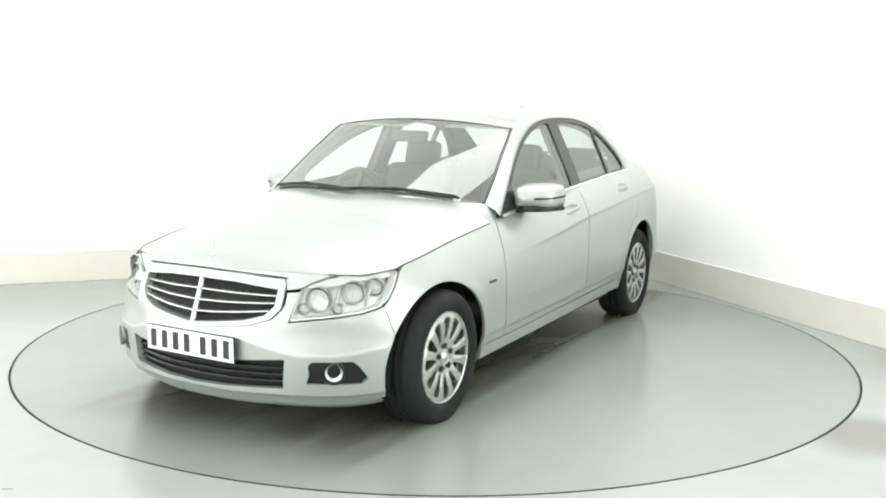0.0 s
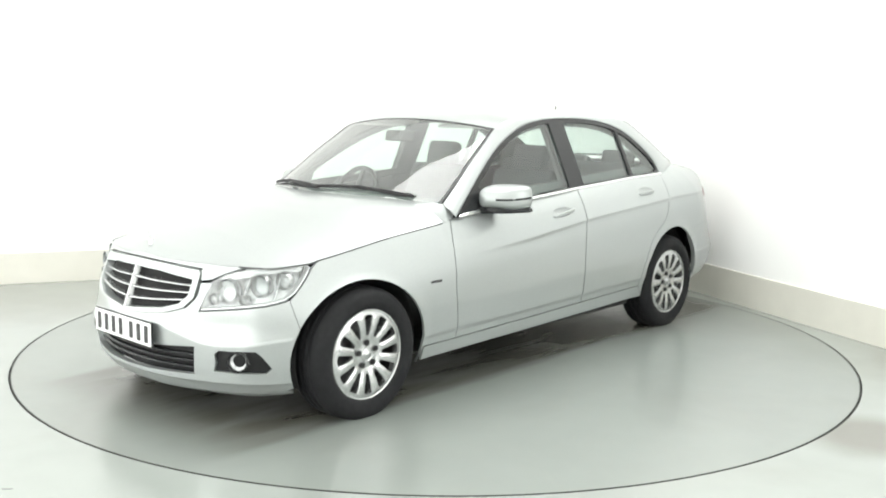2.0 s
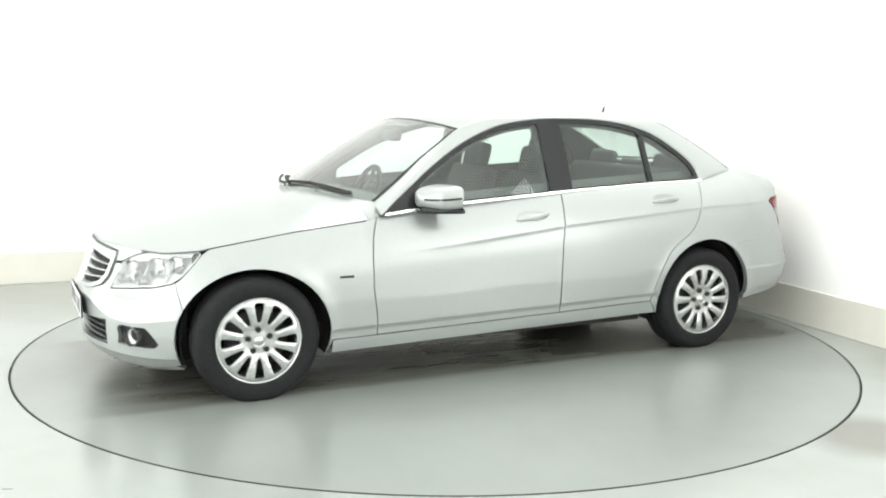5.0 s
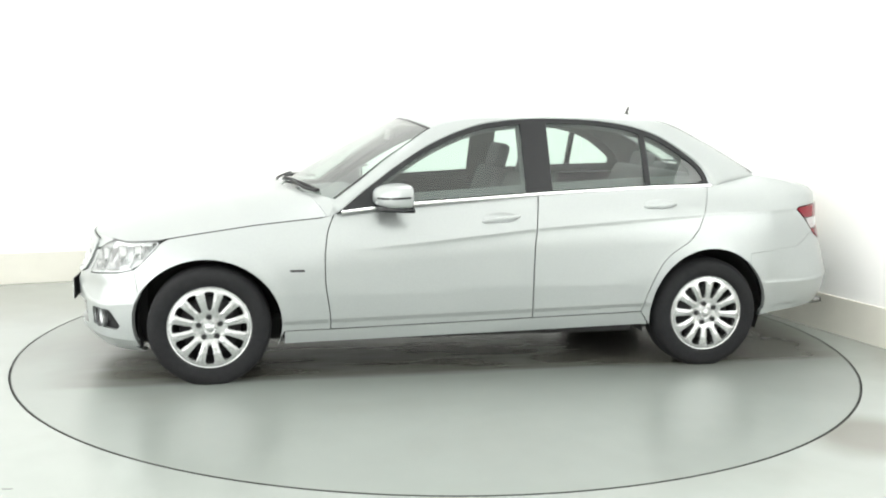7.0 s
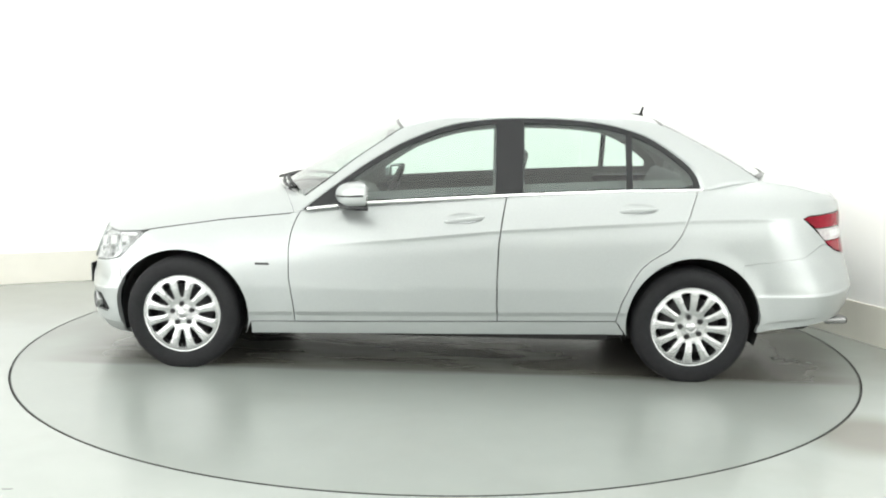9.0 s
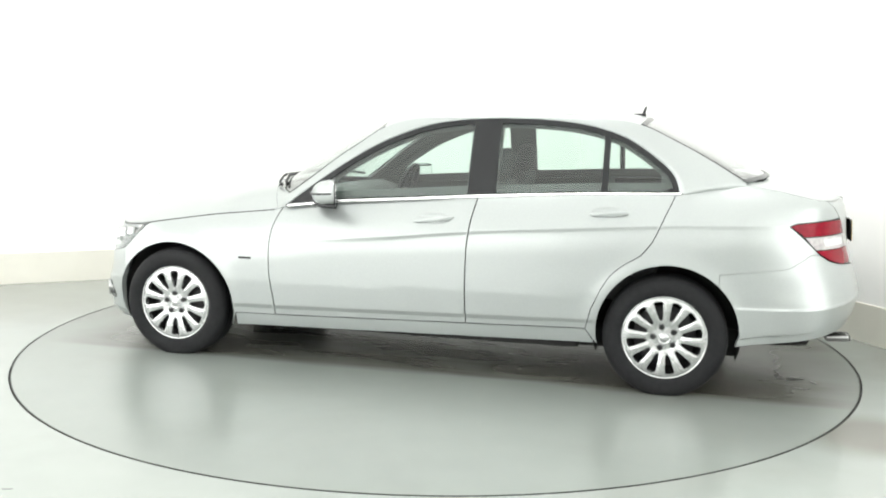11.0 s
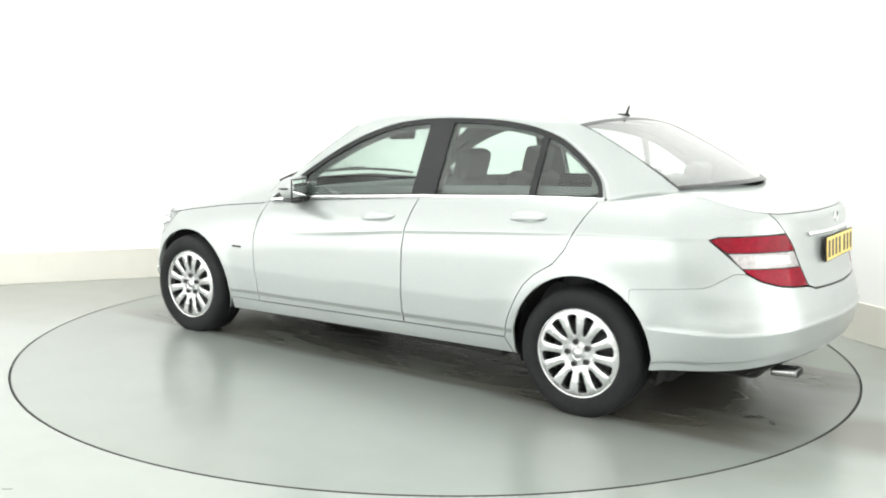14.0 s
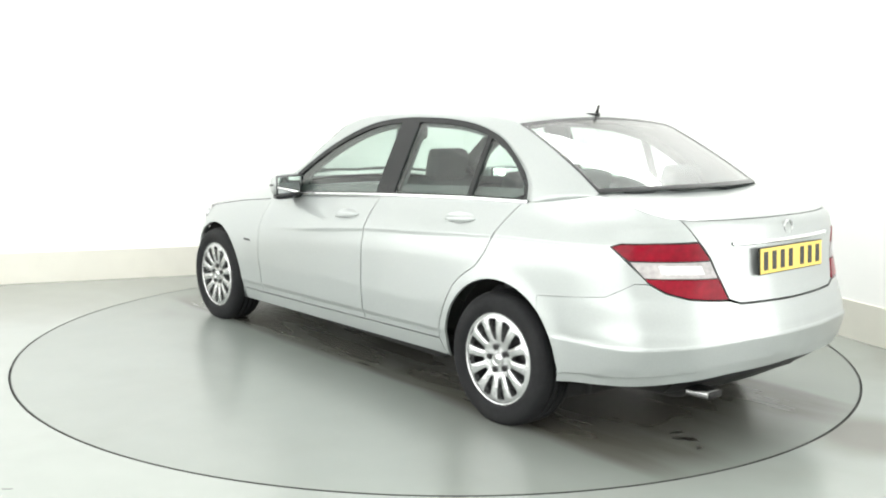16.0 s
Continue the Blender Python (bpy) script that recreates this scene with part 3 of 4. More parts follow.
U = u_at
_lx = np.linspace(0.70, -2.0, 140)
_lz = np.interp(_lx, LINE_X, LINE_Z)
WAIST = [[(U(x), z + d) for x, z in zip(_lx, _lz)] for d in (0.022, 0.008, -0.001, -0.009, -0.02)] + [[(U(x), z - 0.025 * (x + 0.1)) for x in np.linspace(1.1, -1.1, 90)] for z in (0.322, 0.336, 0.345, 0.357)]
_la = np.linspace(-1.30, 1.30, 120)
REAR_CREASE = [[(a, 0.521 + d - 0.045 * float(smooth01(0.3, 1.1, abs(a)))) for a in _la] for d in (0.008, 0.004, -0.007, -0.012)]
_lu = np.linspace(-1.0, 1.0, 90)
FRONT_CREASE = [[(a, 0.468 + d - float(front_dip(abs(a)))) for a in _lu] for d in (0.009, 0.005, -0.007, -0.012)] + [[(a, z) for a in _lu] for z in (0.226, 0.221, 0.212, 0.206)]
F_ARCH = arch(1.395, 0.345, 0.19, 0.308, stretch=1.11)
R_ARCH = arch(-1.395, 0.360, 0.24, 0.317, stretch=0.99)
F_GAP = [(U(0.757), 0.272), (U(0.762), 0.365), (U(0.785), 0.522), (U(0.787), 0.677), (U(0.776), 0.77), (U(0.760), 0.822)]
M_GAP = [(U(-0.351), 0.304), (U(-0.346), 0.40), (U(-0.345), 0.521), (U(-0.348), 0.705), (U(-0.365), 0.857), (U(-0.386), 0.976)]
R_GAP = [(U(-0.986), 0.322), (U(-1.012), 0.43), (U(-1.061), 0.539), (U(-1.10), 0.605), (U(-1.15), 0.654), (U(-1.205), 0.69), (U(-1.251), 0.717), (U(-1.306), 0.787), (U(-1.367), 0.923), (U(-1.415), 1.0205)]


def top_edge(x0, x1, n=14):
    return [(U(x), float(top_z(U(x)))) for x in np.linspace(x0, x1, n)]


def cup_hole(x, z):
    return [(U(x + 0.092 * math.cos(a)), z + 0.024 * math.sin(a)) for a in np.linspace(0, 2 * math.pi, 32, endpoint=False)]


f_low = [p for p in F_ARCH]          # front foot, over the top, rear foot
cut = max(i for i, p in enumerate(F_ARCH) if p[0] < U(1.5) and p[1] < 0.50)
wing = F_GAP + top_edge(0.735, 1.60) + [(1.043, 0.728), (0.994, 0.676), (0.94, 0.622), (0.905, 0.594)] + F_ARCH[cut:] + [(U(1.0), 0.268)]
wing_l, wing_r = pair("front_wing", panel(wing, side, gap=0.0022, lines=WAIST[5:]), PAINT, car)
f_door = F_GAP + top_edge(0.735, -0.386, 24) + list(reversed(M_GAP))[1:]
f_doors = pair("front_door", panel(f_door, side, [cup_hole(-0.1635, 0.859)], step=0.025, gap=0.0034, lines=WAIST), PAINT, car)
r_door = M_GAP + top_edge(-0.386, -1.415, 24)[1:-1] + list(reversed(R_GAP))
r_doors = pair("rear_door", panel(r_door, side, [cup_hole(-1.0865, 0.9265)], step=0.025, gap=0.0034, lines=WAIST), PAINT, car)
TAIL = [(1.026, 0.888), (0.985, 0.902), (0.80, 0.911), (0.589, 0.917), (0.526, 0.847), (0.488, 0.777), (0.437, 0.676), (0.53, 0.679), (0.644, 0.688), (0.751, 0.711), (0.833, 0.745), (0.913, 0.803)]
cut_r = min(i for i, p in enumerate(R_ARCH) if p[0] > U(-1.5) and p[1] < 0.585)
quarter = R_GAP + top_edge(-1.45, -2.20, 24) + [(LEN - 0.676, float(top_z(LEN - 0.676)) - 0.001), (LEN - 0.589, 0.919)] + [(LEN - a, b) for a, b in reversed(TAIL[:3])] + [(LEN - a, b) for a, b in ((1.026, 0.886), (0.913, 0.803), (0.835, 0.745), (0.900, 0.744), (1.027, 0.679), (1.2, 0.661), (1.36, 0.642))] + list(reversed(R_ARCH[:cut_r + 1])) + [(U(-1.03), 0.262)]
pair("rear_quarter_panel", panel(quarter, side, gap=0.0012, lines=WAIST), PAINT, car)
sill = [(U(1.0), 0.196), (U(1.0), 0.268), (U(0.757), 0.272), (U(-0.351), 0.304), (U(-0.986), 0.322), (U(-1.03), 0.258), (U(-1.03), 0.245)]
pair("sill", panel(sill, lambda a, b, out=0.0: surf(a, b, out + 0.0005)), PAINT, car)

f_half = [(0, 0.178), (0.39, 0.176), (0.69, 0.166), (0.93, 0.172), (U(1.785), 0.186)] + F_ARCH[:cut + 1] + [(0.905, 0.594), (0.885, 0.588), (0.794, 0.569), (0.689, 0.557), (0.465, 0.533), (0.512, 0.658), (0.452, 0.655), (0.449, 0.61), (0.44, 0.59), (0.395, 0.545), (0.29, 0.516), (0, 0.484)]
LOW_GRILLE = both([(0, 0.240), (0.445, 0.252), (0.455, 0.380), (0.2, 0.362), (0, 0.354)])
FOG = [(0.556, 0.352), (0.575, 0.372), (0.748, 0.374), (0.775, 0.352), (0.818, 0.296), (0.790, 0.274), (0.548, 0.276), (0.562, 0.315)]
FOG_R = [(-a, b) for a, b in reversed(FOG)]
front_bumper = part("front_bumper", panel(both(f_half), front, [LOW_GRILLE, FOG, FOG_R], step=0.025, depth=0.03, gap=0.0008, lines=FRONT_CREASE), PAINT, car)
lip = both([(0, 0.160), (0.39, 0.158), (0.69, 0.150), (0.93, 0.158), (0.93, 0.172), (0.69, 0.166), (0.39, 0.176), (0, 0.178)])
part("chin_spoiler", panel(lip, lambda a, b, out=0.0: surf(a, b, out - 0.004), gap=0.0, depth=0.05), PAINT, front_bumper)

R_LOW = [(0, 0.378), (0.43, 0.366), (0.69, 0.342), (0.93, 0.312), (1.18, 0.288), (LEN - U(-1.735), 0.274)]
R_SEAM = [(a, b + 0.042) for a, b in R_LOW[:-1]] + [(LEN - U(-1.744), 0.314)]
r_half = R_SEAM + [(LEN - a, b) for a, b in reversed(R_ARCH[cut_r:]) if b > 0.32] + [(1.36, 0.642), (1.2, 0.661), (1.027, 0.679), (0.900, 0.744), (0.835, 0.743), (0.751, 0.708), (0.644, 0.685), (0.53, 0.676), (0.437, 0.672), (0.373, 0.655), (0, 0.650)]
rear_bumper = part("rear_bumper", panel(both(r_half), rear, step=0.025, depth=0.03, gap=0.0008, lines=REAR_CREASE), PAINT, car)
low_half = R_LOW + [(LEN - U(-1.744), 0.312)] + [(a, b - 0.002) for a, b in reversed(R_SEAM[:-1])]
part("lower_strip", panel(both(low_half), lambda a, b, out=0.0: rear(a, b, out - 0.007), step=0.025, depth=0.03, gap=0.0008), PAINT, rear_bumper)
lid_half = [(0, 0.656), (0.373, 0.661), (0.434, 0.680), (0.485, 0.777), (0.523, 0.847), (0.586, 0.917), (0.672, float(top_z(LEN - 0.672)) - 0.001)] + [(a, float(top_z(LEN - a)) - 0.001) for a in np.linspace(0.66, 0, 16)]
boot_face = part("boot_lid_face", panel(both(lid_half), rear), PAINT, car)
nose_half = [(0, 0.733), (0.44, 0.712), (0.449, 0.664), (0.506, 0.671), (0.57, 0.699), (0.634, 0.719), (0.66, 0.7245)] + [(u, float(top_z(u))) for u in np.linspace(0.66, 0, 14)]
bonnet_nose = part("bonnet_nose", panel(both(nose_half), front, gap=0.0015), PAINT, car)


# body-coloured corner between wing, bonnet and windscreen pillar
q = np.linspace(0.66, 1.0, 12)
hx = 0.775 + 0.19 * (1 - q ** 2)
hy = float(surf(u_at(0.775), float(top_z(u_at(0.775))))[1]) - 0.003
hz0 = float(top_z(u_at(0.775)))
A = np.stack([hx - 0.004, hy * q, hz0 + (np.interp(hx, HOOD_C[0], HOOD_C[1]) - hz0) * (1 - q ** 6) - 0.002], -1)
B = np.stack([0.72 + 0.27 * (1 - q ** 2) - 0.004, 0.705 * q, 0.95 + 0.03 * (1 - q ** 2) + 0.001], -1)
xs = np.linspace(0.765, 0.69, 8)
A = np.concatenate([A, np.stack([surf(u_at(x), float(top_z(u_at(x)))) for x in xs])])
r = np.linspace(0.1, 1, 8)[:, None]
B = np.concatenate([B, B[-1] * (1 - r) + np.array([0.695, 0.706, 0.968]) * r])
M = (A + B) / 2 + np.array([0.0, 0.008, 0.006])
t = np.linspace(0, 1, 7)[None, :, None]
pair("wing_corner", up_facing(grid_mesh((1 - t) ** 2 * A[:, None] + 2 * t * (1 - t) * M[:, None] + t ** 2 * B[:, None]), (0, 0.3, 1)), PAINT, car)


# dark shell behind the gaps, floor pan and wheel housings
def liner(name, u0, u1, z0, depth, mat, top=0.0):
    uu = np.linspace(u0, u1, 70)
    rows = np.stack([surf(uu, z0 + (top_z(uu) - top - z0) * v, -depth) for v in np.linspace(0, 1, 12)], 1)
    return pair(name, up_facing(grid_mesh(rows), (0, 1, 0)), mat, car)


liner("door_lining", U(0.93), U(-1.0), 0.24, 0.035, DASH, 0.004)
liner("quarter_lining", U(-1.0), U(-1.8), 0.70, 0.04, DARK, 0.01)
liner("wing_lining", U(1.7), U(0.93), 0.67, 0.045, DARK, 0.01)
liner("tail_lining", U(-1.8), LEN, 0.34, 0.10, DARK, 0.02)
liner("nose_lining", 0.0, U(1.74), 0.2, 0.11, DARK, 0.02)
bm = bmesh.new()
bm_box(bm, pose(-0.02, 0, 0.245), 3.5, 1.30, 0.14, 0.03)
part("floor_pan", bm, DARK, car)
bm = bmesh.new()
bm_box(bm, pose(-0.02, 0, 0.24), 1.86, 1.62, 0.08, 0.02)
part("underbody", bm, DARK, car)
# undertrays and silencer: unseen boxes, added to deepen the shadow under the car
bm = bmesh.new()
bm_box(bm, pose(-1.95, 0, 0.335, 0, 3, 0), 0.46, 1.02, 0.06, 0.02)
part("rear_undertray", bm, DARK, car)
bm = bmesh.new()
bm_box(bm, pose(-1.93, 0, 0.275, 0, 3, 0), 0.40, 0.98, 0.13, 0.045, 3)
part("silencer", bm, DARK, car)
bm = bmesh.new()
bm_box(bm, pose(1.80, 0, 0.22), 0.30, 0.95, 0.04, 0.01)
part("front_undertray", bm, DARK, car)


def housing(ax):
    """Half-round liner inside a wheel arch."""
    verts, faces = [], []
    n = 24
    for i in range(n + 1):
        a = radians(-20) + radians(220) * i / n
        for y in (0.775, 0.60, 0.50):
            r = 0.375 if y > 0.55 else 0.10
            verts.append((ax + r * math.cos(a), y, 0.315 + r * math.sin(a)))
    for i in range(n):
        for j in range(2):
            faces.append((i * 3 + j, i * 3 + j + 1, (i + 1) * 3 + j + 1, (i + 1) * 3 + j))
    return mesh_of("housing", verts, faces)


for ax in (1.37, -1.39):
    pair("wheel_housing", housing(ax), DARK, car)


# ---- windows of the sides ----
def clip_x(poly, lo, hi):
    """The part of an outline between two stations."""
    for sgn, lim in ((1, lo), (-1, -hi)):
        out = []
        for p, q in zip(poly, poly[1:] + poly[:1]):
            a, b = sgn * p[0] - lim, sgn * q[0] - lim
            if a >= 0:
                out.append(p)
            if (a >= 0) != (b >= 0):
                k = a / (a - b)
                out.append((p[0] + (q[0] - p[0]) * k, p[1] + (q[1] - p[1]) * k))
        poly = out
    return poly


belt = [(x, float(np.interp(x, TOP_X, TOP_Z)) + 0.002) for x in np.linspace(-1.42, 0.70, 30)]
opening = [tuple(p) for p in DAY[::2]] + belt[1:-1]
inner_open = shrink([tuple(p) for p in DAY[::2]] + [(x, z - 0.012) for x, z in belt[1:-1]], 0.026)
panes = [("front_side_window", clip_x(inner_open, -0.325, 0.475)), ("rear_side_window", clip_x(inner_open, -1.03, -0.475)), ("quarter_window", clip_x(inner_open, -1.40, -1.062))]
frame_me = panel(opening, glass_side, [p for _, p in panes], step=0.03, gap=0.0, depth=0.03)
pair("window_frame", frame_me, GLOSS_BLACK, car, "gloss black window surround with centre pillar")
trim_hole = shrink(opening, 0.052)
trim_me = panel(shrink(opening, 0.004), lambda a, b, out=0.0: glass_side(a, b, out - 0.045), [clip_x(trim_hole, -0.31, 0.44), clip_x(trim_hole, -1.33, -0.48)], step=0.03, gap=0.0, depth=0.02)
pair("window_inner_trim", trim_me, DASH, car, "grey inner lining round the side windows")
for name, poly in panes:
    me = panel(shrink(poly, -0.004), lambda a, b, out=0.0: glass_side(a, b, out - 0.008), step=0.05, gap=0.0, depth=0.004)
    for ob in pair(name, me, GLASS, car, "green-tinted glass"):
        ob.visible_shadow = False
windscreen.visible_shadow = rear_screen.visible_shadow = False


def strip(points, offsets):
    """Sweeps a small section, given as offsets in (y, z), along points."""
    P = np.array(points)
    rows = np.stack([P + np.array([0, oy, oz]) for oy, oz in offsets], 1)
    return grid_mesh(rows)


xs = np.linspace(0.695, -1.435, 60)
bz = np.interp(xs, TOP_X, TOP_Z)
edge = glass_side(xs, bz)
sec = [(-0.004, 0.010), (0.004, 0.011), (0.009, 0.006), (0.010, -0.002), (0.006, -0.006)]
pair("belt_moulding", up_facing(strip(edge, sec), (0, 1, 0.5)), CHROME, car, "thin chrome strip under the side windows")

# black edge of the front and rear glass, and the cowl between bonnet and windscreen
for nm, t0, t1, bx in (("windscreen_seal", 0, 4, (0.27, 0.075)), ("rear_window_seal", 12, 15, (-0.02, -0.155))):
    e, t = piece(t0, t1, 24)
    lift = np.array([0, 0, 0.003])
    a = e + lift
    b = e * np.array([1, 0.972, 1]) + np.stack([(bx[0] * (1 - t) + bx[1] * t) * 0.055, 0 * t, 0.0025 + 0 * t], -1)
    rows = np.stack([a, (a + b) / 2 + np.array([0, 0, 0.003]), b], 1)
    pair(nm, up_facing(grid_mesh(rows), (0, 0.3, 1)), GLOSS_BLACK, car)
s = np.linspace(-1, 1, 41)
for nm, t0, bowx, bowz, dx, dz in (("windscreen_header", 4, 0.075, 0.046, 0.014, -0.009), ("rear_window_header", 12, -0.02, 0.034, -0.03, -0.012), ("rear_window_foot", 15, -0.155, 0.012, 0.025, 0.016)):
    e, _ = piece(t0, t0 + 0.001, 2)
    k = 1 - s ** 2
    a = np.stack([e[0, 0] + bowx * k, e[0, 1] * s, e[0, 2] + bowz * k + 0.003], -1)
    rows = np.stack([a, a + np.array([dx / 2, 0, dz / 2 + 0.002]), a + np.array([dx, 0, dz])], 1)
    part(nm, up_facing(grid_mesh(rows), (0, 0, 1)), GLOSS_BLACK, car)
e, _ = piece(0, 0.001, 2)
k = 1 - s ** 2
a = np.stack([e[0, 0] + 0.27 * k - 0.02, e[0, 1] * s, e[0, 2] + 0.03 * k - 0.006], -1)
b = np.stack([0.775 + 0.20 * k, 0.76 * s, 0.85 + 0.105 * (1 - np.abs(s) ** 5)], -1)
part("scuttle", up_facing(grid_mesh(np.stack([a, (a + b) / 2 + np.array([0, 0, -0.004]), b], 1)), (0, 0, 1)), BLACK, car, "black plastic scuttle panel")


def tube(points, r, n=8):
    """A round bar along points."""
    P = np.array(points, float)
    T = np.gradient(P, axis=0)
    rows = []
    for p, t in zip(P, T):
        t = Vector(t).normalized()
        a = t.orthogonal().normalized()
        b = t.cross(a)
        rows.append([tuple(Vector(p) + r * (math.cos(2 * math.pi * i / n) * a + math.sin(2 * math.pi * i / n) * b)) for i in range(n + 1)])
    return grid_mesh(np.array(rows))


def screen_point(t, s, lift=0.0):
    """Point of the windscreen: t from foot (0) to head (1), s across."""
    k = 1 - s * s
    q = 4 * t
    return (float(curve_at(RIM_X, q)) + (0.27 * (1 - t) + 0.075 * t) * k + lift * 0.6, float(curve_at(RIM_Y, q)) * s, float(curve_at(RIM_Z, q)) + 0.03 * k + lift)


for s0, s1 in ((-0.93, 0.02), (-0.05, 0.80)):
    blade = tube([screen_point(0.035 + 0.03 * math.sin(math.pi * q), s0 + (s1 - s0) * q, 0.012) for q in np.linspace(0, 1, 14)], 0.009)
    w = part("wiper", blade, BLACK, car, "black wiper blade and arm")
    arm = tube([screen_point(-0.02 + 0.07 * q, s1 + 0.05 - (s1 - s0) * 0.55 * q, 0.028) for q in np.linspace(0, 1, 8)], 0.008)
    part("wiper_arm", arm, BLACK, w)

# ---- front: grille, lamps, plate ----
GR = both([(0, 0.486), (0.29, 0.518), (0.39, 0.546), (0.436, 0.592), (0.447, 0.69), (0.438, 0.711), (0.2, 0.726), (0, 0.730)])
GR_IN = both([(0, 0.508), (0.27, 0.538), (0.36, 0.562), (0.402, 0.60), (0.411, 0.668), (0.2, 0.690), (0, 0.694)])
grille = part("radiator_grille", panel(GR, lambda a, b, out=0.0: surf(a, b, out + 0.012), [GR_IN], gap=0.001, step=0.02, depth=0.04), PAINT, car, "silver-framed radiator grille with dark openings")
part("backing", panel(GR, lambda a, b, out=0.0: surf(a, b, out - 0.03), gap=0.002, depth=0.004), DARK, grille)
for zc, ze, w in ((0.646, 0.640, 0.408), (0.600, 0.611, 0.400), (0.553, 0.582, 0.375)):
    uu = np.linspace(-w, w, 41)
    zz = zc + (ze - zc) * (np.abs(uu) / 0.41) ** 1.3
    rows = np.stack([surf(uu, zz + dz, o) for dz, o in ((0.0038, -0.028), (0.0038, 0.001), (0.002, 0.004), (-0.002, 0.004), (-0.0038, 0.001), (-0.0038, -0.028))], 1)
    part("slat", up_facing(grid_mesh(rows), (1, 0, 0)), ALLOY, grille)
# added dark tube that stands for the shaded gap between bonnet and grille
uu = np.linspace(-0.45, 0.45, 40)
part("bonnet_gap_line", tube(surf(uu, 0.7335 - 0.018 * (np.abs(uu) / 0.44) ** 2, 0.004), 0.0026), BLACK, car)
# added dark tubes that draw the bonnet's side gaps
uu = np.linspace(U(1.62), U(0.79), 40)
pair("bonnet_side_gap_line", tube(surf(uu, top_z(uu)) + np.array([0, -0.0025, 0.0002]), 0.0028), BLACK, car)
# added grey tubes that cover the dark gap above the headlights
uu = np.linspace(0.64, U(1.62), 24)
pair("lamp_top_gap_cover", tube(surf(uu, top_z(uu) - 0.001, 0.001), 0.0042), TRIM_GREY, car)
zz = np.linspace(0.497, 0.700, 16)
spine = np.interp(zz, [0.497, 0.700], [float(surf(0.0, 0.497)[0]), float(surf(0.0, 0.700)[0])])
rows = np.stack([np.stack([spine + o, 0 * zz + a, zz], -1) for a, o in ((-0.004, -0.02), (-0.0026, 0.016), (0.0026, 0.016), (0.004, -0.02))], 1)
part("centre_bar", up_facing(grid_mesh(rows), (1, 0, 0)), ALLOY, grille)

lower = part("lower_grille", panel(both([(0, 0.235), (0.455, 0.247), (0.465, 0.388), (0.2, 0.37), (0, 0.36)]), lambda a, b, out=0.0: surf(a, b, out - 0.045), gap=0, depth=0.004), BLACK, front_bumper)
for z in (0.275, 0.305, 0.335):
    uu = np.linspace(-0.445, 0.445, 31)
    rows = np.stack([surf(uu, 0 * uu + z + dz, o) for dz, o in ((0.006, -0.045), (0.005, -0.02), (-0.005, -0.02), (-0.006, -0.045))], 1)
    part("slat", up_facing(grid_mesh(rows), (1, 0, 0)), GLOSS_BLACK, lower)


def round_lamp(name, at, aim, r, parent, ring, lens, label=""):
    """A ring with a bulging lens, at a place and facing aim."""
    m = look(at, Vector(at) + Vector(aim)) @ pose(0, 0, 0, 90, 0, 0)
    prof = [(r * 0.80, -0.02), (r * 0.82, 0.0), (r * 0.88, 0.012), (r * 0.97, 0.010), (r, 0.0), (r * 1.0, -0.03)]
    vs, fs = lathe(prof, 32)
    ob = part(name, up_facing(mesh_of(name, vs, fs), (0, 1, 0)), ring, parent, label)
    ob.matrix_basis = m
    vs, fs = lathe([(0.0, 0.012), (r * 0.3, 0.010), (r * 0.6, 0.004), (r * 0.82, -0.008)], 28)
    part("lens", mesh_of("lens", vs, fs), lens, ob)
    return ob


for sgn in (1, -1):
    o = FOG if sgn > 0 else FOG_R
    fs_ = part("fog_surround", panel(o, lambda a, b, out=0.0: surf(a, b, out - 0.018), gap=-0.004, depth=0.004), BLACK, front_bumper)
    p = surf(sgn * 0.668, 0.325, -0.016)
    round_lamp("fog_lamp", p, (0.84, 0.54 * sgn, 0.0), 0.047, front_bumper, ALLOY, REFLECTOR, "round chrome-ringed fog lamp")

